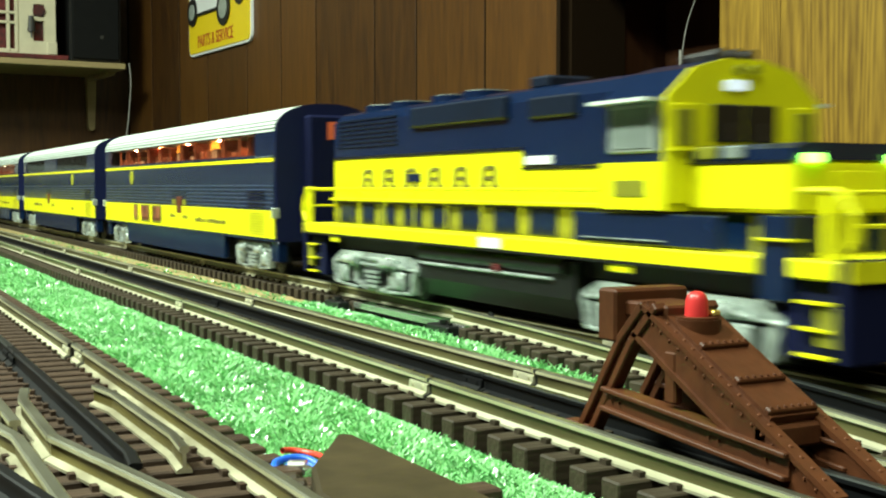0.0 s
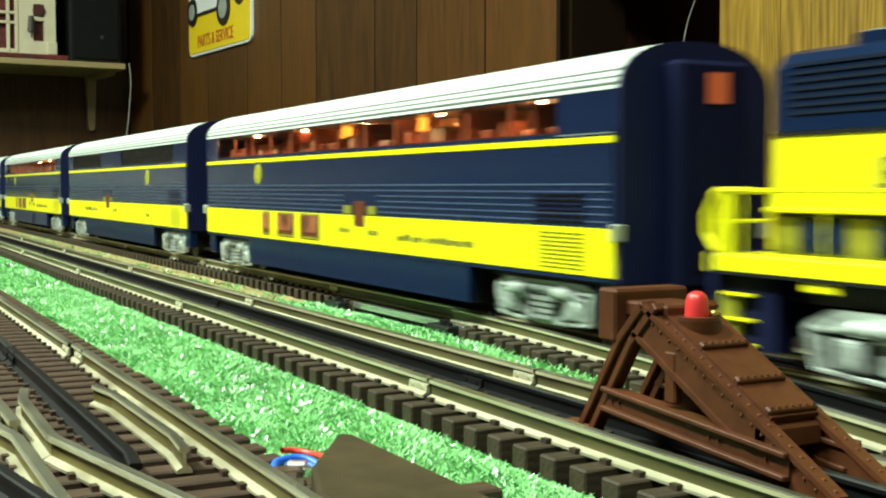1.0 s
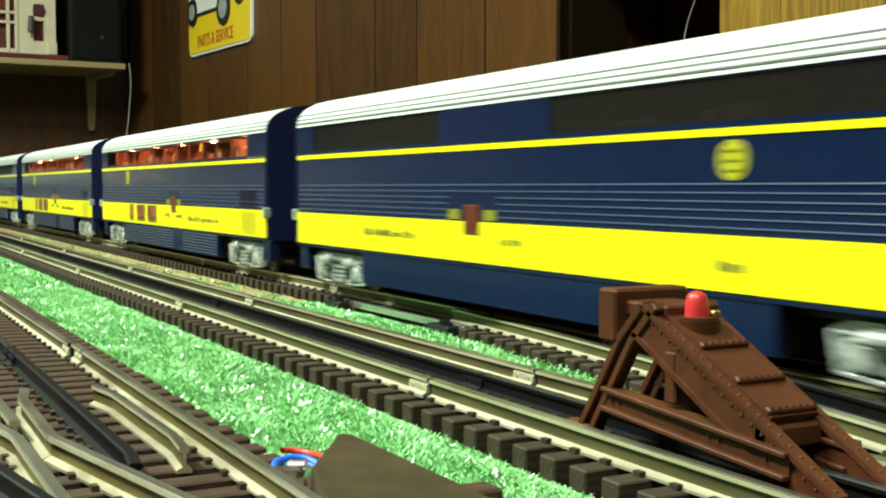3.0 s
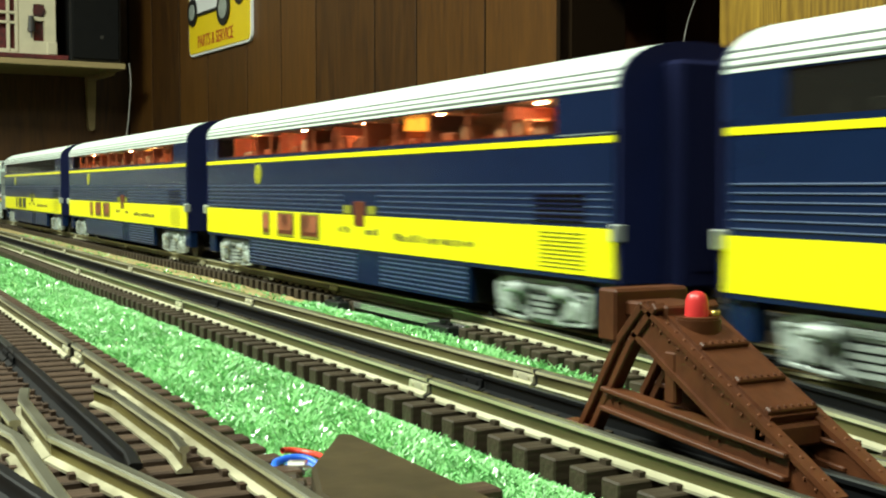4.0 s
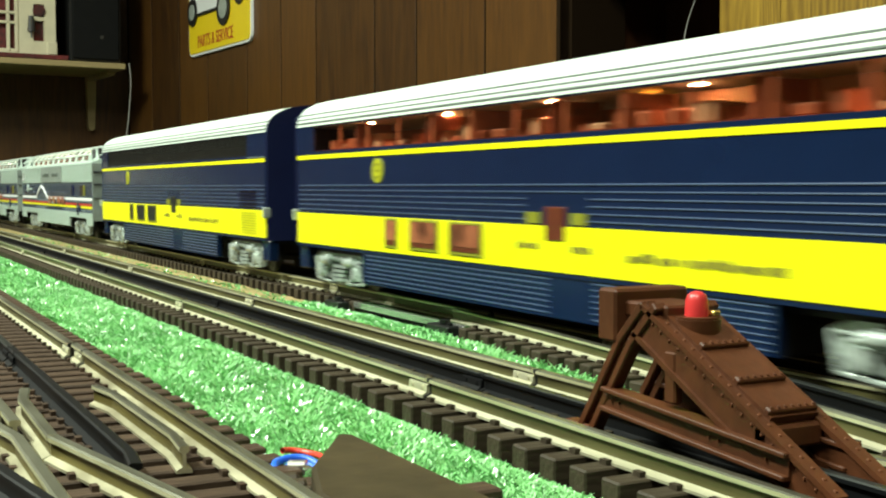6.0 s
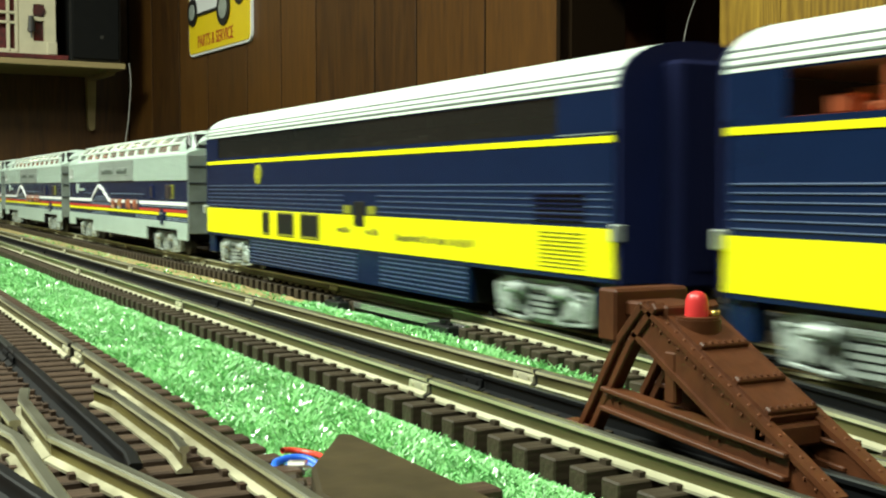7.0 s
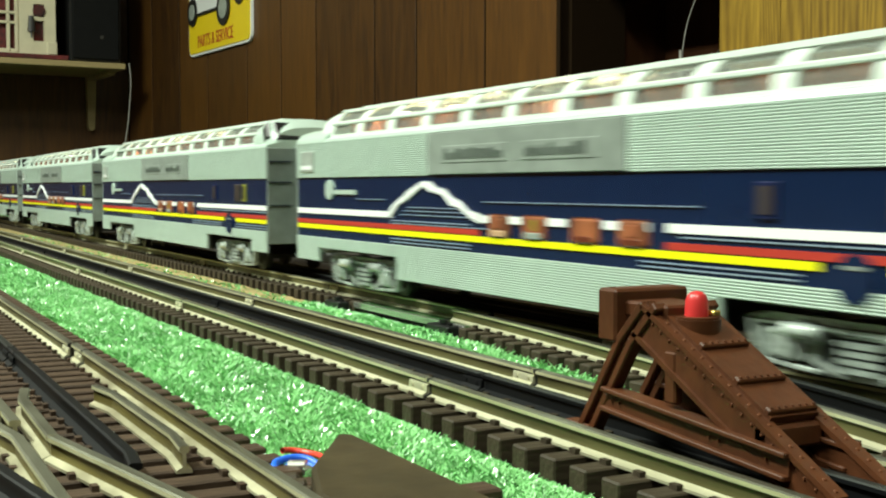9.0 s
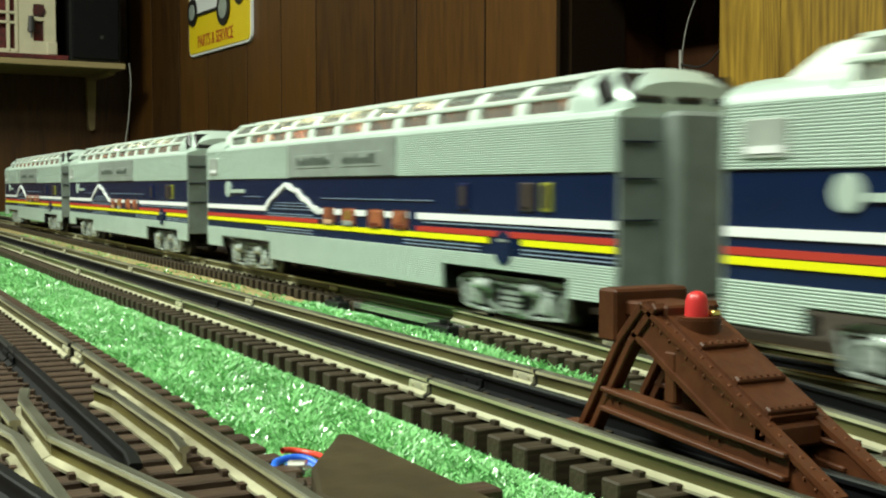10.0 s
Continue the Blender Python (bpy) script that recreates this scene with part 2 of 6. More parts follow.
# ---- mesh helpers ----
def box(bm, x0, x1, y0, y1, z0, z1, bev=0.0):
    m = Matrix.LocRotScale(((x0 + x1) / 2, (y0 + y1) / 2, (z0 + z1) / 2), None, (abs(x1 - x0), abs(y1 - y0), abs(z1 - z0)))
    r = bmesh.ops.create_cube(bm, size=1, matrix=m)
    if bev:
        es = {e for v in r["verts"] for e in v.link_edges}
        bmesh.ops.bevel(bm, geom=list(es), offset=bev, segments=1, affect="EDGES", profile=0.7)


def beam(bm, p, q, w, h, up=(0, 0, 1), bev=0.0):
    """A bar from p to q, w wide and h high."""
    p, q = Vector(p), Vector(q)
    d = q - p
    zx = d.normalized()
    side = Vector(up).cross(zx).normalized()
    top = zx.cross(side)
    rot = Matrix((zx, side, top)).transposed().to_4x4()
    m = Matrix.Translation((p + q) / 2) @ rot @ Matrix.Diagonal((d.length, w, h, 1))
    r = bmesh.ops.create_cube(bm, size=1, matrix=m)
    if bev:
        es = {e for v in r["verts"] for e in v.link_edges}
        bmesh.ops.bevel(bm, geom=list(es), offset=bev, segments=1, affect="EDGES", profile=0.7)


def rod(bm, p, q, r, seg=10, r2=None):
    p, q = Vector(p), Vector(q)
    d = q - p
    rot = d.to_track_quat("Z", "Y").to_matrix().to_4x4()
    bmesh.ops.create_cone(bm, cap_ends=True, segments=seg, radius1=r, radius2=r if r2 is None else r2, depth=d.length,
                          matrix=Matrix.Translation((p + q) / 2) @ rot)


def extrude(bm, profile, a, b, axis="x"):
    """Sweep a closed profile along an axis from a to b. For x the profile is (y, z), for y it is (x, z), for z it is (x, y)."""
    def at(u, v, w):
        return {"x": (w, u, v), "y": (u, w, v), "z": (u, v, w)}[axis]
    v0 = [bm.verts.new(at(u, v, a)) for u, v in profile]
    v1 = [bm.verts.new(at(u, v, b)) for u, v in profile]
    n = len(profile)
    fs = [bm.faces.new([v0[i], v0[(i + 1) % n], v1[(i + 1) % n], v1[i]]) for i in range(n)]
    fs += [bm.faces.new(v0[::-1]), bm.faces.new(v1)]
    bmesh.ops.recalc_face_normals(bm, faces=fs)


def mesh_of(name, bm, material, smooth=False, second=None):
    """second: further materials, each with the test of a face's number that gives it."""
    me = bpy.data.meshes.new(name)
    bm.to_mesh(me)
    bm.free()
    me.materials.append(material)
    if second:
        n = len(me.polygons)
        for m, _ in second:
            me.materials.append(m)
        me.polygons.foreach_set("material_index", [next((k + 1 for k, s in enumerate(second) if s[1](i, n)), 0) for i in range(n)])
    if smooth:
        me.polygons.foreach_set("use_smooth", [True] * len(me.polygons))
        me.set_sharp_from_angle(angle=radians(35))
    return me


TWIN = {}                            # a part on one side of a car, and its like on the other


def part(name, bm, material, parent=None, label="", smooth=False):
    """One mesh object under a thing or part. Strips that stand on both sides of a car, apart from each other, become two parts."""
    ys = [v.co.y for v in bm.verts]
    if parent is not None and min(ys) < -0.008 and max(ys) > 0.008 and all(abs(y) > 0.004 for y in ys) and all(f.verts[0].co.y * v.co.y > 0 for f in bm.faces for v in f.verts):
        other = bm.copy()
        bmesh.ops.delete(bm, geom=[v for v in bm.verts if v.co.y > 0], context="VERTS")
        bmesh.ops.delete(other, geom=[v for v in other.verts if v.co.y < 0], context="VERTS")
        near = part(name, bm, material, parent, label, smooth)
        TWIN[near] = part(name, other, material, TWIN.get(parent, parent), label, smooth)
        return near
    ob = new(name, mesh_of(name, bm, material, smooth))
    if parent is not None:
        ob.parent = parent
    if label:
        tagged(ob, label)
    return ob


def many(ob):
    """Marks a part, and its like on the other side, as pieces too small to pick apart."""
    for o in (ob, TWIN.get(ob)):
        if o:
            tagged(o, kind="stuff")
    return ob


def placed(name, me, parent, m):
    """One more piece on a shared mesh."""
    ob = new(name, me)
    ob.parent = parent
    ob.matrix_basis = m
    return ob


def thing(name, label, category, m=None, group="", kind=""):
    ob = tagged(new(name), label, category, group, kind)
    if m is not None:
        ob.matrix_basis = m
    return ob


def B():
    return bmesh.new()


# ---- the plan ----
TRACK_A, TRACK_B, TRACK_C = 0.256, 0.1595, 0.0505       # centre lines
TIE_BASE, TIE_TOP, RAIL_TOP = -0.001, 0.005, 0.0105
GAUGE, GAUGE_C = 0.0168, 0.0190                       # centre rail to outer rail, and the same on the siding
PITCH_TIE = 0.25 / 22

# ---- room ----
ROOM = pose(0, 0, 0, 0, 0, 4.0)      # the room stands askew to the tracks
WALL_Y, END_X = 0.893, -2.995
GROOVES = [-2.99, -2.80, -2.60, -2.42, -2.20, -2.034, -1.883, -1.666, -1.534, -1.348, -1.182]
OAK_X, OAK_SEAM = -0.905, -0.822
FLOOR_Z, CEIL_Z = -0.95, 1.5


def room():
    def wall(name, label, x0, x1, y0, y1, z0=FLOOR_Z, z1=CEIL_Z, m=M_PANEL, category="wall"):
        bm = B()
        box(bm, x0, x1, y0, y1, z0, z1)
        ob = part(name, bm, m)
        ob.matrix_basis = ROOM
        return tagged(ob, label, category, kind="structure")

    def board(parent, m, x0, x1, y0, y1, name="panel_board"):
        bm = B()
        box(bm, x0, x1, y0, y1, FLOOR_Z + 0.002, CEIL_Z - 0.002, 0.0002)
        part(name, bm, m, parent)
    edge = GROOVES[-1]
    w = wall("wall_north", "dark brown wood panelling with black grooves", END_X - 0.1, edge + 0.008, WALL_Y + 0.014, WALL_Y + 0.1, m=M_GROOVE)
    for a, b in zip(GROOVES, GROOVES[1:]):
        board(w, M_PANEL, a + 0.0024, b - 0.0024, WALL_Y, WALL_Y + 0.0135)
        board(w, M_GROOVE, b - 0.0023, b + 0.0023, WALL_Y + 0.0006, WALL_Y + 0.0135, "groove_strip")
    bm = B()
    box(bm, edge - 0.002, edge + 0.005, WALL_Y - 0.003, WALL_Y + 0.001, FLOOR_Z + 0.002, CEIL_Z - 0.002, 0.001)
    part("corner_trim", bm, M_GROOVE, w, "dark corner trim strip")
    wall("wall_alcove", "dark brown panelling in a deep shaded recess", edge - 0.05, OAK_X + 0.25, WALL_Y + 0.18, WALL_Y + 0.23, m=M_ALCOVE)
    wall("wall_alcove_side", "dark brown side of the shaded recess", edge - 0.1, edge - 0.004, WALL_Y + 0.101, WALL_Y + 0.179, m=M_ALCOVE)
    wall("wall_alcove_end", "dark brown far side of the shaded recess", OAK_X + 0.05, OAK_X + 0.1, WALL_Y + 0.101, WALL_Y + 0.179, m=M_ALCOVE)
    # Unseen block, added to keep lamplight out of the recess.
    wall("alcove_header", "dark brown block added out of view to darken the recess", edge + 0.008, OAK_X, WALL_Y + 0.02, WALL_Y + 0.1, 0.345)
    w = wall("wall_oak", "golden oak veneer wall with bold upright grain", OAK_X + 0.001, 2.9, WALL_Y + 0.006, WALL_Y + 0.1, m=M_GROOVE)
    cuts = [OAK_X, OAK_SEAM, -0.40, 0.02, 0.44, 0.86, 1.28, 1.70, 2.12, 2.9]
    for a, b in zip(cuts, cuts[1:]):
        board(w, M_OAK, a + 0.0004, b - 0.0004, WALL_Y, WALL_Y + 0.0055, "veneer_panel")
    wall("wall_end", "dark brown panelled end wall behind the shelf", END_X - 0.1, END_X, -2.6, WALL_Y - 0.001)
    wall("wall_south", "plain dark panelled wall behind the layout", END_X + 0.001, 2.9, -2.6, -2.5)
    wall("wall_east", "plain dark panelled wall past the layout", 2.901, 3.0, -2.6, WALL_Y + 0.1)
    wall("ceiling", "plain pale painted ceiling", END_X - 0.1, 3.0, -2.6, WALL_Y + 0.6, CEIL_Z + 0.001, CEIL_Z + 0.05, M_PLASTER, "ceiling")
    wall("floor", "brown carpet floor under the layout", END_X - 0.1, 3.0, -2.6, WALL_Y + 0.6, FLOOR_Z - 0.05, FLOOR_Z - 0.001, M_CARPET, "floor")


def table():
    bm = B()
    box(bm, -2.90, 1.62, -0.95, 0.62, -0.021, -0.001, 0.002)
    t = part("layout_table", bm, M_TABLE)
    tagged(t, "dark flat board that carries the model railway", "table", kind="structure")
    for x in (-2.75, -1.3, 0.1, 1.45):
        for y in (-0.85, 0.50):
            bm = B()
            box(bm, x - 0.04, x + 0.04, y - 0.04, y + 0.04, FLOOR_Z, -0.0212, 0.003)
            part("table_leg", bm, M_TABLE, t)
    return t


def rail_profile(w=1.0):
    h0, h1 = TIE_TOP, RAIL_TOP
    f, wb, hd = 0.0021 * w, 0.0005 * w, 0.0013 * w
    return [(-f, h0), (f, h0), (f, h0 + 0.0006), (wb, h0 + 0.0013), (wb, h1 - 0.0015), (hd, h1 - 0.0011), (hd, h1 - 0.0003), (hd * 0.7, h1),
            (-hd * 0.7, h1), (-hd, h1 - 0.0003), (-hd, h1 - 0.0011), (-wb, h1 - 0.0015), (-wb, h0 + 0.0013), (-f, h0 + 0.0006)]


def tie_mesh(far, material):
    bm = B()
    box(bm, -0.0030, 0.0030, -0.0265, far, TIE_BASE, TIE_TOP, 0.0004)
    return mesh_of("tie", bm, material)


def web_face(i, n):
    """Whether a face of a swept rail lies on its darker olive web or under the head."""
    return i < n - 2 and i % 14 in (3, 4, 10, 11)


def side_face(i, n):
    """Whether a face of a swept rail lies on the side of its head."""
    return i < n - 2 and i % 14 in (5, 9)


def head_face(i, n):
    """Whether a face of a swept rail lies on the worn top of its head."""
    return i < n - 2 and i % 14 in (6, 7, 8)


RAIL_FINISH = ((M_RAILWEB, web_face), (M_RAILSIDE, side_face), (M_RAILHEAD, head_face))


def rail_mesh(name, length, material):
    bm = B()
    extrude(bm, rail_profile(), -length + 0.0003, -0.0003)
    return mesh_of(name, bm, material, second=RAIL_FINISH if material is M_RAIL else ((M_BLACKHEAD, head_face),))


def joiner_mesh(material):
    bm = B()
    f = 0.0027
    z = TIE_TOP
    prof = [(-f, z + 0.0002), (f, z + 0.0002), (f, z + 0.0010), (0.0015, z + 0.0018), (0.0013, z + 0.0036), (0.0008, z + 0.0038),
            (-0.0008, z + 0.0038), (-0.0013, z + 0.0036), (-0.0015, z + 0.0018), (-f, z + 0.0010)]
    extrude(bm, prof, -0.0055, 0.0055)
    for x in (-0.003, 0.003):
        for q in (-1, 1):
            rod(bm, (x, q * 0.0012, z + 0.0027), (x, q * 0.0017, z + 0.0027), 0.0006, 8)
    return mesh_of("rail_joiner", bm, material)


def gap_mesh():
    """The dark open joint between two rail ends."""
    bm = B()
    extrude(bm, [(y * 1.12, TIE_TOP + 0.0003 + (z - TIE_TOP) * 0.97) for y, z in rail_profile()], -0.0005, 0.0005)
    return mesh_of("rail_gap", bm, M_BLACK)


def spikes_mesh(n, gauge):
    bm = B()
    for i in range(n):
        x = -(i + 0.5) * PITCH_TIE
        for y in (-gauge, 0, gauge):
            for s in (-1, 1):
                yy = y + s * 0.0026
                box(bm, x - 0.0012, x + 0.0012, yy - 0.0007, yy + 0.0007, TIE_TOP, TIE_TOP + 0.0011)
    return mesh_of("spike_strip", bm, M_TIE)


def section(label, m, group, gauge=GAUGE, spikes=None):
    """A straight length of three-rail track, 250 mm, running back from its joint."""
    t = thing("track_section", label, "model track", m, group)
    for i in range(22):
        placed("tie", TIE if gauge == GAUGE else TIE_WIDE, t, Matrix.Translation((-(i + 0.5) * PITCH_TIE, 0, 0)))
    placed("outer_rail", RAIL, t, Matrix.Translation((0, -gauge, 0)))
    placed("outer_rail", RAIL, t, Matrix.Translation((0, gauge, 0)))
    tagged(placed("centre_rail", RAIL_BLACK, t, Matrix()), "blackened centre rail")
    for y, me in ((-gauge, JOINER), (0, JOINER_BLACK), (gauge, JOINER)):
        placed("rail_joiner", me, t, Matrix.Translation((-0.0045, y, 0)))
        placed("rail_gap", GAP, t, Matrix.Translation((0.0016, y, 0)))
    tagged(placed("spike_strip", spikes or SPIKES, t, Matrix()), kind="stuff")
    return t


def straight_run(y, first, count, label, group, gauge=GAUGE, spikes=None):
    base = section(label, pose(first, y, 0), group, gauge, spikes)
    for i in range(1, count):
        copy_thing(base, pose(first - 0.25 * i, y, 0))


TIE, TIE_WIDE = tie_mesh(0.0265, M_TIE), tie_mesh(0.0325, M_TIERED)
RAIL = rail_mesh("outer_rail", 0.25, M_RAIL)
RAIL_BLACK = rail_mesh("centre_rail", 0.25, M_RAILBLACK)
JOINER, JOINER_BLACK = joiner_mesh(M_RAIL), joiner_mesh(M_RAILBLACK)
GAP = gap_mesh()
SPIKES, SPIKES_WIDE = spikes_mesh(22, GAUGE), spikes_mesh(22, GAUGE_C)
room()
table()
straight_run(TRACK_B, 0.218, 8, "three-rail model track with brown ties and nickel rails", "middle track sections")
straight_run(TRACK_C, -0.40, 3, "three-rail model track with brown ties beside the grass", "siding sections", GAUGE_C, SPIKES_WIDE)

# ---- the oval on which the train runs ----
SPEED = 0.3433
X_LEFT, X_RIGHT, R_END = -2.33, 0.92, 0.5


def on_loop(s):
    """Place and heading on the oval, s metres along the front straight from x = 0; heading 0 is +x."""
    if X_LEFT <= s <= X_RIGHT:
        return s, TRACK_A, 0.0
    arc = math.pi * R_END
    if s > X_RIGHT:
        d = s - X_RIGHT
        if d < arc:
            a = d / R_END
            return X_RIGHT + R_END * math.sin(a), TRACK_A - R_END + R_END * math.cos(a), -a
        return X_RIGHT - (d - arc), TRACK_A - 2 * R_END, -math.pi
    d = X_LEFT - s
    if d < arc:
        a = d / R_END
        return X_LEFT - R_END * math.sin(a), TRACK_A - R_END + R_END * math.cos(a), a
    return X_LEFT + (d - arc), TRACK_A - 2 * R_END, math.pi


def lead(t):
    """The train is a little ahead of its even pace at first and loses that in the first 0.6 s."""
    u = min(1.0, max(0.0, (t - 0.1) / 0.5))
    return 0.0150 * (1 - u * u * (3 - 2 * u))


def train_rows(offset, half):
    """Rows for a vehicle whose middle stands at offset on the loop at 0 s; its bogies are half apart from its middle."""
    rows = []
    for i in range(0, 101):
        t = i * 0.1
        s = offset + SPEED * t + lead(t)
        ax, ay, _ = on_loop(s + half)
        bx, by, _ = on_loop(s - half)
        rows.append((t, pose((ax + bx) / 2, (ay + by) / 2, RAIL_TOP, 0, 0, math.degrees(math.atan2(ay - by, ax - bx)))))
    return rows


CAR_LEN, CAR_PITCH = 0.464, 0.515
FIRST_FRONT = -0.310 - SPEED      # front of the first coach at 0 s


# ---- the rest of the tracks ----
def sweep(bm, pts, z0=0.0, w=1.0, prof=None):
    """A rail along a plan line."""
    prof = prof or rail_profile(w)
    pts = [Vector((x, y, 0)) for x, y in pts]
    rings = []
    for i, p in enumerate(pts):
        d = (pts[min(i + 1, len(pts) - 1)] - pts[max(i - 1, 0)]).normalized()
        n = Vector((-d.y, d.x, 0))
        rings.append([bm.verts.new(p + n * u + Vector((0, 0, v + z0))) for u, v in prof])
    k = len(prof)
    fs = []
    for a, b in zip(rings, rings[1:]):
        fs += [bm.faces.new([a[i], a[(i + 1) % k], b[(i + 1) % k], b[i]]) for i in range(k)]
    fs += [bm.faces.new(rings[0][::-1]), bm.faces.new(rings[-1])]
    bmesh.ops.recalc_face_normals(bm, faces=fs)


def train_track():
    label = "three-rail model track that carries the passing train"
    group = "train track sections"
    base = section(label, pose(0.92, TRACK_A, 0), group)
    for i in range(1, 13):
        if i != 5:
            copy_thing(base, pose(0.92 - 0.25 * i, TRACK_A, 0))
    for i in range(13):
        copy_thing(base, pose(0.92 - 0.25 * i, TRACK_A - 2 * R_END, 0))
    # the length with the flat operating plate
    t = thing("operating_track", "three-rail track with a flat dark green operating plate", "model track", pose(-0.58 + 0.25, TRACK_A, 0), group)
    for i in range(22):
        x = -(i + 0.5) * PITCH_TIE
        if not -0.205 < x < -0.092:
            placed("tie", TIE, t, Matrix.Translation((x, 0, 0)))
    for y, me, n in ((-GAUGE, RAIL, "outer_rail"), (GAUGE, RAIL, "outer_rail"), (0, RAIL_BLACK, "centre_rail")):
        placed(n, me, t, Matrix.Translation((0, y, 0)))
        placed("rail_joiner", JOINER if y else JOINER_BLACK, t, Matrix.Translation((-0.001, y, 0)))
    bm = B()
    box(bm, -0.206, -0.091, -0.0262, 0.0262, 0.0015, 0.0046, 0.0004)
    part("plate", bm, M_PLATE, t, "glossy dark green flat plate")
    bm = B()
    box(bm, -0.206, -0.091, -0.0272, -0.0263, 0.0022, 0.0052, 0.0002)
    part("plate_edge", bm, M_TIN, t, "bright thin edge strip")
    for x in (-0.219, -0.103):
        bm = B()
        box(bm, x - 0.010, x + 0.009, -0.0335, -0.0275, TIE_BASE, 0.0046, 0.0005)
        rod(bm, (x, -0.0300, 0.004), (x, -0.0300, 0.0066), 0.0022, 10)
        rod(bm, (x + 0.005, -0.0300, 0.004), (x + 0.005, -0.0300, 0.0058), 0.0011, 8)
        part("terminal_block", bm, M_BLACK, t, "black terminal block with a screw")
    bm = B()
    beam(bm, (-0.083, -0.0215, 0.004), (-0.079, -0.0215, 0.0115), 0.0012, 0.0012)
    beam(bm, (-0.079, -0.0215, 0.0115), (-0.074, -0.0215, 0.006), 0.0012, 0.0012)
    part("contact_clip", bm, M_STEEL, t, "dark bent wire clip")
    # the two ends of the oval
    for side, cx in ((1, X_RIGHT), (-1, X_LEFT)):
        t = thing("curved_track", "half circle of three-rail model track", "model track", None, "train track sections")
        for off, m, n in ((-GAUGE, M_RAIL, "outer_rail"), (0, M_RAILBLACK, "centre_rail"), (GAUGE, M_RAIL, "outer_rail")):
            bm = B()
            sweep(bm, [(cx + side * (R_END + off) * math.sin(a * math.pi / 40), TRACK_A - R_END + (R_END + off) * math.cos(a * math.pi / 40)) for a in range(41)])
            part(n, bm, m, t)
        bm = B()
        for i in range(138):
            a = (i + 0.5) * math.pi / 138
            c, s = math.cos(a), math.sin(a)
            p = Vector((cx + side * R_END * s, TRACK_A - R_END + R_END * c, 0))
            d = Vector((side * s, c, 0)) * 0.0265
            beam(bm, p - d + Vector((0, 0, 0.002)), p + d + Vector((0, 0, 0.002)), 0.006, 0.006)
        ob = part("far_ties", bm, M_TIE, t)
        tagged(ob, kind="stuff")


BRANCH_X, BRANCH_R = -0.58, 2.1


def branch_y(x):
    """Centre line of the road that leaves the train track towards the middle track."""
    return TRACK_A - max(0.0, x - BRANCH_X) ** 2 / (2 * BRANCH_R)


def branch_road():
    t = thing("branch_turnout", "three-rail turnout road leaving the train track", "model track")
    xs = [-0.440 + 0.015 * i for i in range(20)]
    for nm, off, m, first in (("outer_rail", -GAUGE, M_RAIL, -0.445), ("centre_rail", 0.0, M_RAILBLACK, -0.255)):
        bm = B()
        sweep(bm, [(x, branch_y(x) + off) for x in xs if x > first])
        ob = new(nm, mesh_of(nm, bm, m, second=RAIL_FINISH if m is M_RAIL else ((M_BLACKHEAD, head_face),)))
        ob.parent = t
    spikes = B()
    for i in range(23):
        x = -0.4135 + i * PITCH_TIE
        y0 = branch_y(x) - 0.0265 + random.uniform(-0.0012, 0.0012)
        bm = B()
        box(bm, x - 0.0031, x + 0.0031, y0, 0.2292, TIE_BASE, TIE_TOP + random.uniform(-0.0002, 0.0001), 0.0004)
        part("tie", bm, M_TIE, t)
        for s in (-1, 1):
            yy = branch_y(x) - GAUGE + s * 0.0026
            box(spikes, x - 0.0012, x + 0.0012, yy - 0.0007, yy + 0.0007, TIE_TOP, TIE_TOP + 0.0011)
    tagged(part("spike_strip", spikes, M_TIE, t), kind="stuff")


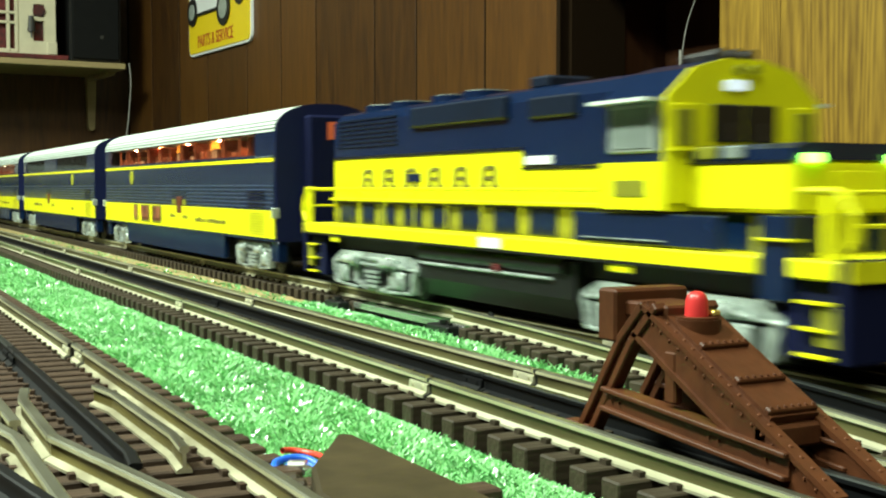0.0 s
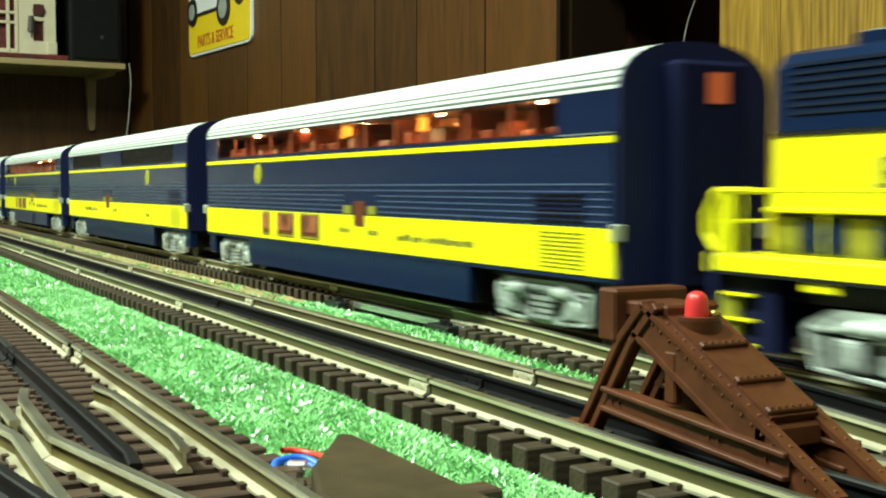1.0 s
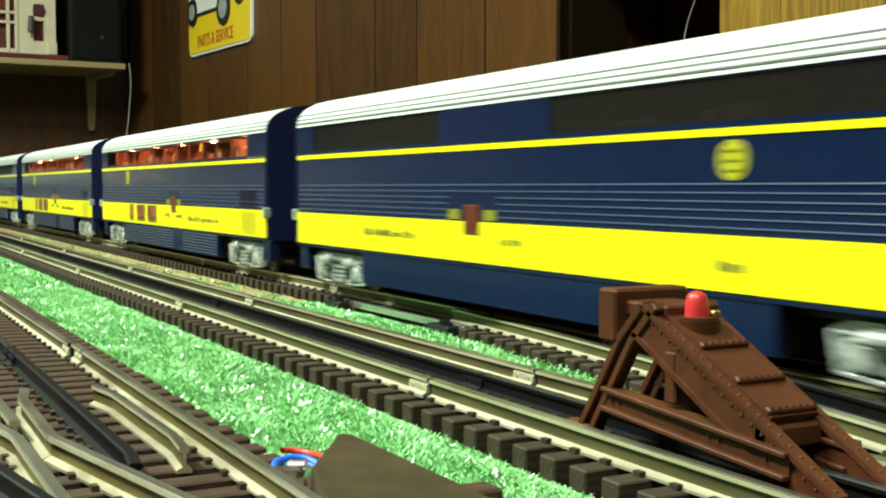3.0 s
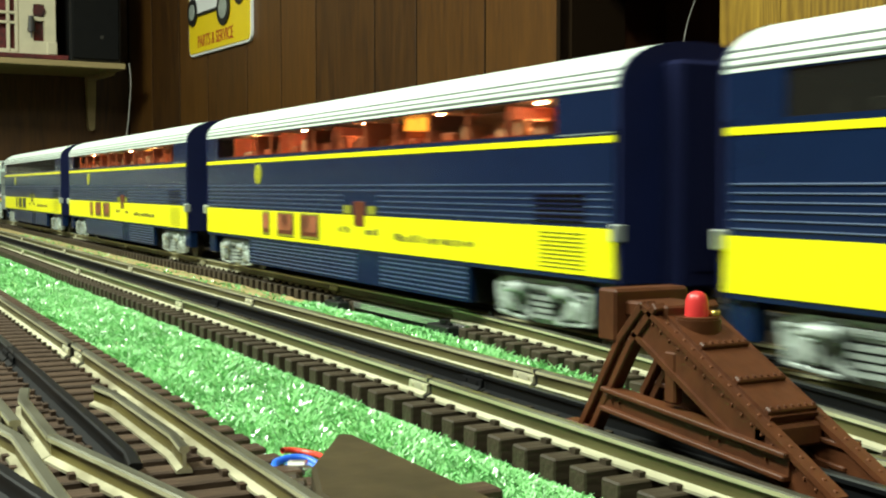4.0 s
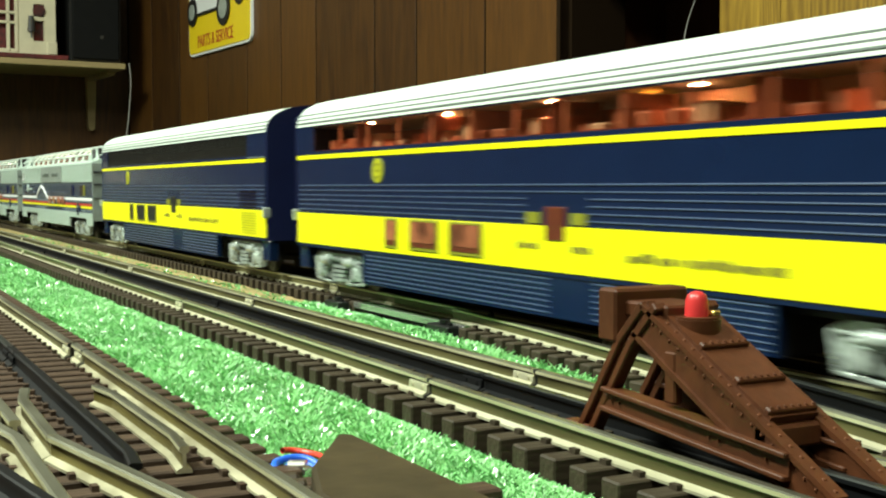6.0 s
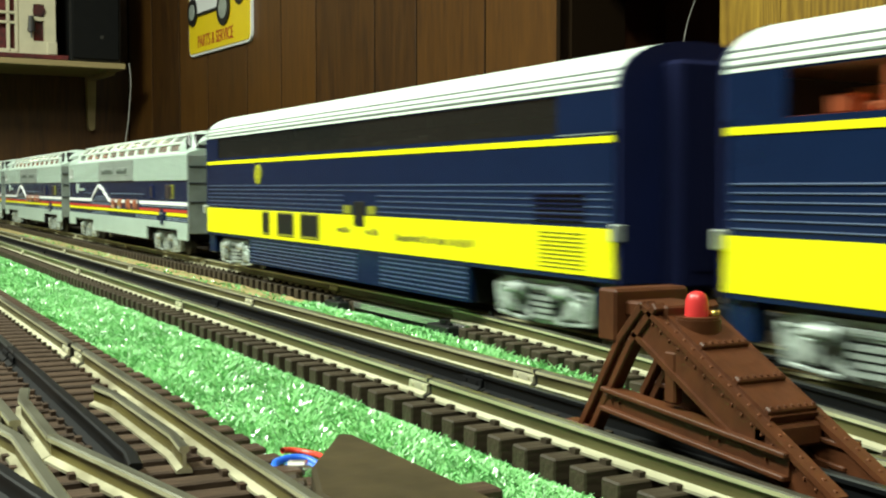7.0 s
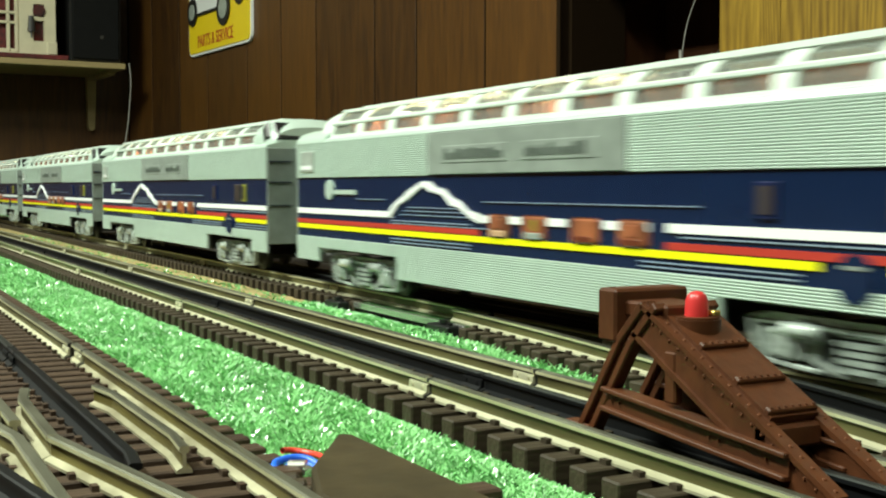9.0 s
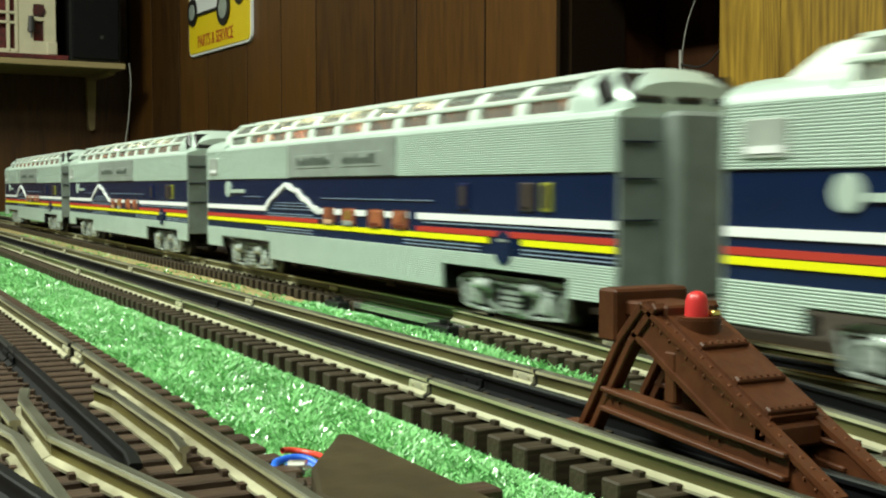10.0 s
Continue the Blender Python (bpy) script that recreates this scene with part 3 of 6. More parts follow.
def turnout():
    """The points beside the grass: the straight road, and a road that leaves it towards the room."""
    t = thing("turnout", "three-rail track turnout with frog and guard rail", "model track")
    yn, yf = TRACK_C - GAUGE, TRACK_C + 0.0198
    slope = 0.193

    def div(x, off=0.0):
        return 0.0337 + (x + 0.2836) * slope + off
    def rail(name, pts, m=M_RAILDULL, label="", w=1.0):
        bm = B()
        sweep(bm, pts, w=w)
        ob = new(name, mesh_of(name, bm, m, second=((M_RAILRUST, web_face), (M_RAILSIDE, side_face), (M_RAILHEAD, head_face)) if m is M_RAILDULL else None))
        ob.parent = t
        if label:
            tagged(ob, label)
    rail("stock_rail", [(-0.40, yf), (-0.02, yf)])
    rail("closure_rail", [(-0.2520, div(-0.252)), (-0.16, div(-0.16)), (-0.10, div(-0.10) - 0.003)])
    rail("wing_rail", [(-0.315, 0.0430), (-0.300, 0.0405), (-0.2523, div(-0.2523))], label="bent wing rail of the frog")
    rail("wing_rail", [(-0.300, div(-0.300) - 0.0045), (-0.2556, yn - 0.0005), (-0.02, yn - 0.001)], label="bent wing rail of the frog")
    rail("frog_rail", [(-0.40, yn), (-0.272, yn + 0.0012)], label="frog point rail")
    rail("frog_rail", [(-0.40, div(-0.40)), (-0.285, yn - 0.0006)], label="frog point rail")
    rail("guard_rail", [(-0.312, 0.0600), (-0.299, 0.0620), (-0.243, 0.0626), (-0.229, 0.0612)], label="guard rail bent at both ends", w=0.75)
    rail("centre_rail", [(-0.40, TRACK_C), (-0.230, TRACK_C + 0.0002), (-0.219, TRACK_C - 0.0012)], M_RAILBLACK, "blackened centre rail")
    rail("centre_rail", [(-0.40, div(-0.40) - 0.0172), (-0.262, div(-0.262) - 0.0172)], M_RAILBLACK, "blackened centre rail")
    rail("centre_rail", [(-0.250, div(-0.250) - 0.0172), (-0.196, div(-0.196) - 0.0190)], M_RAILBLACK, "blackened centre rail")
    rail("far_stock_rail", [(-0.40, div(-0.40) - 0.0345), (-0.25, div(-0.25) - 0.0345), (-0.16, 0.018)])
    for x, y in ((-0.386, yf), (-0.391, TRACK_C), (-0.345, yn)):
        placed("rail_joiner", JOINER if y != TRACK_C else JOINER_BLACK, t, Matrix.Translation((x, y, 0)))
        placed("rail_gap", GAP, t, Matrix.Translation((x + 0.0061, y, 0)))
    spikes = B()
    for i in range(33):
        x = -0.40 + (i + 0.5) * PITCH_TIE
        lo = min(TRACK_C - 0.0265, div(x) - 0.045) if x < -0.2 else TRACK_C - 0.03
        bm = B()
        box(bm, x - 0.0030, x + 0.0030, lo, TRACK_C + 0.0328 + random.uniform(-0.0004, 0.0004), TIE_BASE, TIE_TOP, 0.0004)
        part("tie", bm, M_TIERED, t)
        for y in (yf, TRACK_C if x < -0.24 else div(x), yn):
            for s in (-1, 1):
                yy = y + s * 0.0026
                box(spikes, x - 0.0012, x + 0.0012, yy - 0.0007, yy + 0.0007, TIE_TOP, TIE_TOP + 0.0011)
    tagged(part("spike_strip", spikes, M_TIERED, t), kind="stuff")


def switch_machine():
    t = thing("switch_machine", "olive brown plastic cover of a switch machine", "switch motor")
    bm = B()
    prof = [(-0.2285, 0.0940), (-0.2272, 0.0962), (-0.075, 0.0985), (-0.075, 0.0690), (-0.185, 0.0722), (-0.2055, 0.0790)]
    v0 = [bm.verts.new((x, y, TIE_BASE)) for x, y in prof]
    v1 = [bm.verts.new((x, y, 0.0090)) for x, y in prof]
    cx, cy = sum(p[0] for p in prof) / 6, sum(p[1] for p in prof) / 6
    v2 = [bm.verts.new((x + (cx - x) * 0.03, y + (cy - y) * 0.06, 0.0102)) for x, y in prof]
    for a, b in ((v0, v1), (v1, v2)):
        for i in range(6):
            bm.faces.new([a[i], a[(i + 1) % 6], b[(i + 1) % 6], b[i]])
    bm.faces.new(v2)
    bm.faces.new(v0[::-1])
    bmesh.ops.recalc_face_normals(bm, faces=bm.faces[:])
    part("cover", bm, M_MACHINE, t)
    bm = B()
    box(bm, -0.205, -0.075, 0.0988, 0.1060, TIE_BASE, 0.0034, 0.0005)
    for k in range(8):
        box(bm, -0.198 + k * 0.016, -0.191 + k * 0.016, 0.1058, 0.1125, TIE_BASE, 0.0046, 0.0005)
    part("base_plate", bm, M_TIERED, t, "dark brown ribbed base plate")
    for i, (x, y) in enumerate(((-0.199, 0.103), (-0.187, 0.106), (-0.176, 0.1045))):
        bm = B()
        box(bm, x - 0.0035, x + 0.0035, y - 0.006, y + 0.004, TIE_BASE, 0.0035, 0.0006)
        part("mounting_lug", bm, M_TIE, t)
    for k in range(6):
        bm = B()
        x = -0.216 + k * 0.0055
        y = 0.0755 - k * 0.0006
        beam(bm, (x, y - 0.004, 0.004 + 0.0006 * (k % 2)), (x + 0.003, y + 0.004, 0.0045), 0.0034, 0.004, bev=0.0006)
        part("throw_bar_lug", bm, M_TIE, t, "dark brown throw bar lug")


def tube(name, pts, r, m, parent=None, label="", category="", steps=6):
    cu = bpy.data.curves.new(name, "CURVE")
    cu.dimensions, cu.bevel_depth, cu.bevel_resolution, cu.resolution_u = "3D", r, 2, steps
    sp = cu.splines.new("BEZIER")
    sp.bezier_points.add(len(pts) - 1)
    for b, p in zip(sp.bezier_points, pts):
        b.co, b.handle_left_type, b.handle_right_type = p, "AUTO", "AUTO"
    tmp = bpy.data.objects.new(name, cu)
    me = bpy.data.meshes.new_from_object(tmp)
    bpy.data.objects.remove(tmp)
    me.materials.clear()
    me.materials.append(m)
    ob = new(name, me)
    if parent is not None:
        ob.parent = parent
    if label:
        tagged(ob, label, category)
    return ob


def lead_wires():
    w = thing("lead_wires", "blue and red lead wires with a bare tin end", "wires")
    tube("blue_wire", [(-0.222, 0.0795, 0.0010), (-0.228, 0.0795, 0.0045), (-0.2310, 0.0822, 0.0050), (-0.2310, 0.0868, 0.0050), (-0.226, 0.0890, 0.004)], 0.0008, M_BLUEWIRE, w, "blue insulated wire")
    tube("blue_wire", [(-0.2210, 0.0800, 0.0005), (-0.2255, 0.0803, 0.0028), (-0.2285, 0.0828, 0.0040), (-0.2290, 0.0862, 0.0042), (-0.224, 0.0880, 0.0035)], 0.0008, M_BLUEWIRE, w, "blue insulated wire")
    tube("red_wire", [(-0.236, 0.0842, 0.0058), (-0.2370, 0.0865, 0.0054), (-0.2345, 0.0895, 0.0050), (-0.2285, 0.0905, 0.0052), (-0.220, 0.0910, 0.004)], 0.0007, M_REDWIRE, w, "red insulated wire")
    bm = B()
    rod(bm, (-0.2262, 0.0822, 0.0048), (-0.2238, 0.0850, 0.0050), 0.0013, 10)
    box(bm, -0.2255, -0.2225, 0.0838, 0.0862, 0.0030, 0.0050, 0.0004)
    part("wire_end", bm, M_TIN, w, "bright bare metal wire end")


def bumper():
    """Track bumper: two riveted side frames, a buffer beam, a sloping deck and a lamp."""
    t = thing("track_bumper", "brown plastic track bumper with a red lamp on top", "track bumper")
    near, far = 0.1495, 0.1630
    for y in (near, far):
        s = -1 if y == near else 1
        bm = B()
        for dx in (0.0, 0.0042):                     # twin ridges of the front leg
            beam(bm, (-0.2195 + dx, y, 0.0062), (-0.2035 + dx, y, 0.0300), 0.0032, 0.0020, bev=0.0003)
            beam(bm, (-0.2038 + dx, y, 0.0295), (-0.1955 + dx, y, 0.0378), 0.0032, 0.0020, bev=0.0003)
        beam(bm, (-0.2175, y + 0.0006, 0.0062), (-0.2015, y + 0.0006, 0.0300), 0.0020, 0.0040)
        beam(bm, (-0.2020, y + 0.0006, 0.0292), (-0.1938, y + 0.0006, 0.0370), 0.0020, 0.0040)
        box(bm, -0.2245, -0.2130, y - 0.0026, y + 0.0026, TIE_TOP, 0.0092, 0.0012)
        part("front_leg", bm, M_BUMPER, t)
        bm = B()
        a, b = Vector((-0.1975, y, 0.0342)), Vector((-0.1440, y, 0.0062))
        up = Vector((0.0280, 0, 0.0535)).normalized()
        beam(bm, a + up * 0.0003, b + up * 0.0003, 0.0018, 0.0068)
        part("sloping_beam", bm, M_BUMPER, t)
        for e in (0.0036, -0.0030):
            bm = B()
            beam(bm, a + up * e, b + up * e, 0.0032, 0.0011)
            part("flange", bm, M_BUMPER, t)
        bm = B()
        box(bm, -0.1560, -0.1330, y - 0.0024, y + 0.0024, TIE_TOP, 0.0085, 0.0010)
        part("foot", bm, M_BUMPER, t)
        bm = B()
        for k in range(20):
            p = a.lerp(b, (k + 0.5) / 20)
            q = p + up * 0.0041
            rod(bm, q, q + up * 0.0003, 0.00045, 8, 0.00025)
            q = p + up * 0.0020 + Vector((0, s * 0.0009, 0))
            rod(bm, q, q + Vector((0, s * 0.0003, 0)), 0.00040, 8, 0.0002)
        tagged(part("rivet_strip", bm, M_RIVET, t, "small rivet heads, paler for their highlights"), kind="stuff")
        bm = B()
        f, r = Vector((-0.2085, y + s * 0.0006, 0.0163)), Vector((-0.1530, y + s * 0.0006, 0.0128))
        up2 = Vector((0.0035, 0, 0.0555)).normalized()
        beam(bm, f, r, 0.0016, 0.0042)
        beam(bm, f + up2 * 0.0021, r + up2 * 0.0021, 0.0044, 0.0010, bev=0.0002)
        beam(bm, f - up2 * 0.0021, r - up2 * 0.0021, 0.0044, 0.0010, bev=0.0002)
        for k in (0.05, 0.10, 0.62, 0.67, 0.90):
            p = f.lerp(r, k)
            rod(bm, p, p + Vector((0, s * 0.0013, 0)), 0.0005, 8, 0.0003)
        part("tie_beam", bm, M_BUMPER, t)
        bm = B()
        box(bm, -0.1885, -0.1850, y - 0.0012, y + 0.0012, 0.0185, 0.0290, 0.0004)
        part("post", bm, M_BUMPER, t)
    bm = B()
    box(bm, -0.2105, -0.2040, 0.1474, 0.1672, 0.0288, 0.0402, 0.0006)
    part("buffer_beam", bm, M_BUMPER, t)
    bm = B()
    box(bm, -0.2045, -0.1900, 0.1500, 0.1628, 0.0345, 0.0378, 0.0005)
    part("top_plate", bm, M_BUMPER, t)
    bm = B()
    a, b = Vector((-0.1925, 0.15625, 0.0358)), Vector((-0.1605, 0.15625, 0.0191))
    up = Vector((0.0160, 0, 0.0305)).normalized()
    beam(bm, a + up * 0.0004, b + up * 0.0004, 0.0118, 0.0016)
    part("deck", bm, M_BUMPER, t)
    for k in (0.38, 0.70, 0.96):
        bm = B()
        p = a.lerp(b, k) + up * 0.0014
        beam(bm, p - Vector((0, 0.0060, 0)), p + Vector((0, 0.0060, 0)), 0.0017, 0.0016, up=up, bev=0.0003)
        for q in range(7):
            c = p + Vector((0, -0.0051 + q * 0.0017, 0)) + up * 0.0007
            rod(bm, c, c + up * 0.0004, 0.00045, 8, 0.00025)
        part("deck_bar", bm, M_BUMPER, t)
    bm = B()
    box(bm, -0.1628, -0.1590, 0.1486, 0.1642, 0.0142, 0.0186, 0.0006)
    part("end_bar", bm, M_BUMPER, t)
    c = Vector((-0.1879, 0.1561, -0.0002))
    bm = B()
    rod(bm, c + Vector((0, 0, 0.0300)), c + Vector((0, 0, 0.0354)), 0.0046, 24, 0.0050)
    rod(bm, c + Vector((0, 0, 0.0354)), c + Vector((0, 0, 0.0359)), 0.0046, 24)
    lamp = part("lamp", bm, M_BUMPER, t, smooth=True)
    bm = B()
    prof = [(0.0025, 0.0352), (0.0024, 0.0374), (0.00225, 0.0390), (0.0019, 0.0400), (0.0012, 0.0406), (0.0001, 0.0409)]
    rings = [[bm.verts.new((c.x + r * math.cos(i * math.pi / 10), c.y + r * math.sin(i * math.pi / 10), z)) for i in range(20)] for r, z in prof]
    for r0, r1 in zip(rings, rings[1:]):
        for i in range(20):
            bm.faces.new([r0[i], r0[(i + 1) % 20], r1[(i + 1) % 20], r1[i]])
    part("lens", bm, M_REDLENS, lamp, "translucent red lens cap", smooth=True)
    bm = B()
    box(bm, c.x + 0.0010, c.x + 0.0034, c.y + 0.0014, c.y + 0.0036, 0.0358, 0.0370, 0.0003)
    part("contact", bm, M_BRASS, lamp, "bright brass contact")


# ---- grass and roadbed ----
def blades(name, label, x0, x1, y0, y1, count, hmin, hmax, wide, density=None):
    """Short crinkled plastic fibres as bent strips."""
    rng = np.random.default_rng(abs(int(x0 * 7919 + y0 * 104729)) % 99991)
    n = count
    x, y = rng.uniform(x0, x1, n), rng.uniform(y0, y1, n)
    if density is not None:
        keep = rng.uniform(0, 1, n) < density(x, y)
        x, y = x[keep], y[keep]
        n = len(x)
    h = rng.uniform(hmin, hmax, n) * (0.75 + 0.25 * np.sin(x * 95 + 3 * np.sin(y * 120)) * np.sin(y * 160))
    h = h * np.clip((y1 - y) / 0.010, 0.35, 1.0)
    a = rng.uniform(0, 2 * np.pi, n)
    lean = rng.uniform(0.1, 1.1, n)
    la = rng.uniform(0, 2 * np.pi, n)
    w = wide * rng.uniform(0.6, 1.4, n)
    base = np.stack([x, y, np.full(n, TIE_BASE + 0.0012)], 1)
    side = np.stack([np.cos(a), np.sin(a), np.zeros(n)], 1) * w[:, None]
    dirn = np.stack([np.cos(la) * lean, np.sin(la) * lean, np.ones(n)], 1)
    midp = base + dirn * (h * 0.5)[:, None]
    bend = np.stack([np.cos(la + 0.8), np.sin(la + 0.8), -0.2 * np.ones(n)], 1) * (h * rng.uniform(0.0, 0.7, n))[:, None]
    tip = base + dirn * h[:, None] + bend
    v = np.stack([base - side, base + side, midp + side, midp - side, tip + side * 0.4, tip - side * 0.4], 1).reshape(-1, 3)
    i = np.arange(n)[:, None] * 6
    f = np.concatenate([i + np.array([[0, 1, 2, 3]]), i + np.array([[3, 2, 4, 5]])], 1).reshape(-1, 4)
    me = bpy.data.meshes.new(name)
    me.from_pydata(v.tolist(), [], f.tolist())
    me.materials.append(M_GRASS)
    return tagged(new(name, me), label, "grass", kind="stuff")


def mat_strip(name, label, x0, x1, y0, y1, z, m):
    nx, ny = max(2, int((x1 - x0) / 0.006)), max(2, int((y1 - y0) / 0.004))
    bm = B()
    rows = [[bm.verts.new((x0 + (x1 - x0) * i / nx, y0 + (y1 - y0) * j / ny, z + 0.0006 * noise.noise((i * 0.7, j * 0.7, x0)))) for j in range(ny + 1)] for i in range(nx + 1)]
    for i in range(nx):
        for j in range(ny):
            bm.faces.new([rows[i][j], rows[i + 1][j], rows[i + 1][j + 1], rows[i][j + 1]])
    return tagged(part(name, bm, m), label, "ground", kind="structure")


def ground_cover():
    mat_strip("grass_mat", "green grass mat between the tracks", -1.80, 0.10, 0.0775, 0.1325, 0.0002, M_GRASSBASE)
    mat_strip("grass_mat_inner", "green grass mat beside the train track", -0.575, -0.155, 0.187, 0.2285, 0.0000, M_GRASSBASE)
    mat_strip("roadbed_inner", "ochre cork roadbed with thin grass", -2.2, -0.5755, 0.187, 0.2285, 0.0000, M_CORK)
    mat_strip("grass_mat_back", "green grass mat behind the train track", -2.85, -2.05, 0.287, 0.60, 0.0000, M_GRASSBASE)
    blades("grass", "glossy bright green plastic grass between the tracks", -0.72, -0.10, 0.0825, 0.1312, 105000, 0.0020, 0.0052, 0.00026)
    blades("grass", "glossy bright green plastic grass between the tracks", -1.80, -0.72, 0.0825, 0.1315, 34000, 0.0022, 0.0050, 0.0005)
    blades("grass", "short green plastic grass beside the train track", -0.575, -0.155, 0.187, 0.2275, 19000, 0.0020, 0.0046, 0.00036,
           density=lambda x, y: np.where((x > -0.421) & (y > TRACK_A - np.clip(x - BRANCH_X, 0, 1) ** 2 / (2 * BRANCH_R) - 0.0285), 0.0, 1.0))
    blades("grass", "sparse green fibres on the ochre roadbed", -1.6, -0.575, 0.187, 0.2275, 14000, 0.0015, 0.0030, 0.00045,
           density=lambda x, y: np.clip((x + 1.1) * 0.8, 0.12, 0.6) * (np.sin(x * 60) * np.sin(y * 300 + x * 20) > -0.2))
    blades("grass", "green plastic grass behind the train track", -2.85, -2.05, 0.287, 0.60, 30000, 0.004, 0.008, 0.0007)


# ---- shelf and wall things ----
def in_room(ob):
    ob.matrix_basis = ROOM
    return ob


def wall_things():
    # tin sign
    s = in_room(thing("tin_sign", "yellow enamel garage sign with a car and lettering", "sign"))
    x0, x1, z0, z1 = -2.518, -2.161, 0.346, 0.80
    def plate(a, b, c, d, r):
        pts = []
        for cx, cz, k in ((b - r, d - r, 0), (a + r, d - r, 1), (a + r, c + r, 2), (b - r, c + r, 3)):
            pts += [(cx + r * math.cos((k + i / 4) * math.pi / 2), cz + r * math.sin((k + i / 4) * math.pi / 2)) for i in range(5)]
        return pts
    bm = B()
    extrude(bm, plate(x0, x1, z0, z1, 0.018), WALL_Y - 0.006, WALL_Y - 0.001, "y")
    part("border", bm, M_WHITEPAINT, s, "white rim")
    bm = B()
    extrude(bm, plate(x0 + 0.005, x1 - 0.005, z0 + 0.005, z1 - 0.005, 0.014), WALL_Y - 0.0075, WALL_Y - 0.003, "y")
    part("face", bm, M_SIGNYEL, s)
    cu = bpy.data.curves.new("lettering", "FONT")
    cu.body, cu.size, cu.align_x, cu.extrude = "PARTS & SERVICE", 0.036, "CENTER", 0.0003
    tmp = bpy.data.objects.new("lettering", cu)
    me = bpy.data.meshes.new_from_object(tmp)
    bpy.data.objects.remove(tmp)
    me.materials.clear()
    me.materials.append(M_RED)
    wid = max(v.co.x for v in me.vertices) - min(v.co.x for v in me.vertices)
    me.transform(Matrix.Diagonal((0.205 / wid, 1, 1, 1)))
    ob = new("lettering", me)
    ob.parent = s
    ob.matrix_basis = pose(-2.355, WALL_Y - 0.0082, 0.362, 90, 0, 0)
    tagged(ob, "red capital lettering")
    bm = B()
    extrude(bm, [(-2.505, 0.436), (-2.46, 0.430), (-2.335, 0.432), (-2.33, 0.455), (-2.19, 0.452), (-2.175, 0.47), (-2.18, 0.52), (-2.27, 0.54), (-2.30, 0.60), (-2.44, 0.61), (-2.505, 0.55)],
            WALL_Y - 0.0095, WALL_Y - 0.007, "y")
    part("car_picture", bm, M_WHITEPAINT, s, "white painted car outline")
    bm = B()
    for x, z, r in ((-2.485, 0.440, 0.030), (-2.302, 0.428, 0.036), (-2.215, 0.452, 0.028)):
        rod(bm, (x, WALL_Y - 0.0108, z), (x, WALL_Y - 0.008, z), r, 24)
    box(bm, -2.46, -2.335, WALL_Y - 0.0105, WALL_Y - 0.008, 0.428, 0.434)
    part("wheel_picture", bm, M_BLACK, s, "black painted wheels")
    bm = B()
    for x, z, r in ((-2.485, 0.440, 0.017), (-2.302, 0.428, 0.022), (-2.215, 0.452, 0.015)):
        rod(bm, (x, WALL_Y - 0.0118, z), (x, WALL_Y - 0.009, z), r, 24)
    part("hubcap_picture", bm, M_SILVER, s, "grey painted wheel centres")

    # shelf on the end wall
    sh = in_room(thing("wall_shelf", "pale pine shelf on a bracket at the end wall", "shelf"))
    bm = B()
    box(bm, END_X + 0.001, -2.752, -0.6, 0.815, 0.336, 0.350, 0.002)
    part("board", bm, M_PINE, sh)
    bm = B()
    box(bm, -2.975, -2.80, 0.784, 0.803, 0.326, 0.3355, 0.001)
    extrude(bm, [(0.782, 0.335), (0.806, 0.335), (0.801, 0.210), (0.797, 0.203), (0.789, 0.203), (0.785, 0.210)], END_X + 0.001, -2.975)
    part("bracket", bm, M_PINE, sh)
    tube("shelf_cable", [(-2.755, 0.823, 0.352), (-2.752, 0.826, 0.31), (-2.756, 0.824, 0.26), (-2.752, 0.818, 0.21), (-2.757, 0.812, 0.16), (-2.76, 0.81, 0.05), (-2.77, 0.808, FLOOR_Z + 0.002)], 0.0014, M_CABLE,
         None, "thin off-white cable hanging from the shelf end", "cable").matrix_basis = ROOM

    # toy house
    h = in_room(thing("toy_house", "cream toy house with arched window and red curtains", "toy house"))
    y0, y1, x1 = 0.36, 0.660, -2.770
    bm = B()
    box(bm, -2.95, x1 - 0.012, y0, y1 - 0.004, 0.362, 0.64, 0.003)
    part("core", bm, M_WINE, h, "dark red interior seen through windows")
    Z0, Z1 = 0.362, 0.64
    # front wall in pieces round the window openings
    for a, b, c, d in ((y0, 0.545, Z0, 0.372), (0.572, 0.582, Z0, Z1), (0.582, y1, Z0, 0.392), (0.582, 0.611, 0.392, Z1), (0.635, y1, 0.392, Z1), (0.611, 0.635, 0.438, 0.447),
                       (0.611, 0.635, 0.475, Z1), (y0, 0.572, 0.488, Z1), (0.545, 0.572, Z0, 0.372)):
        bm = B()
        box(bm, x1 - 0.012, x1, a, b, c, d)
        part("front_wall", bm, M_CREAM, h)
    bm = B()
    for y in (0.500, 0.556, 0.574):
        box(bm, x1 - 0.006, x1 + 0.003, y - 0.0035, y + 0.0035, 0.366, 0.488, 0.001)
    for z in (0.430, 0.452):
        box(bm, x1 - 0.006, x1 + 0.003, y0, 0.574, z - 0.003, z + 0.003, 0.001)
    part("window_bar", bm, M_CREAM, h)
    bm = B()
    rod(bm, (x1 - 0.002, 0.623, 0.461), (x1 + 0.004, 0.623, 0.461), 0.0135, 24)
    part("round_window", bm, M_WINE, h, "dark red round window")
    bm = B()
    rod(bm, (x1 + 0.010, 0.604, 0.412), (x1 + 0.010, 0.604, 0.446), 0.009, 10, 0.006)
    rod(bm, (x1 + 0.010, 0.604, 0.398), (x1 + 0.010, 0.604, 0.412), 0.002, 8)
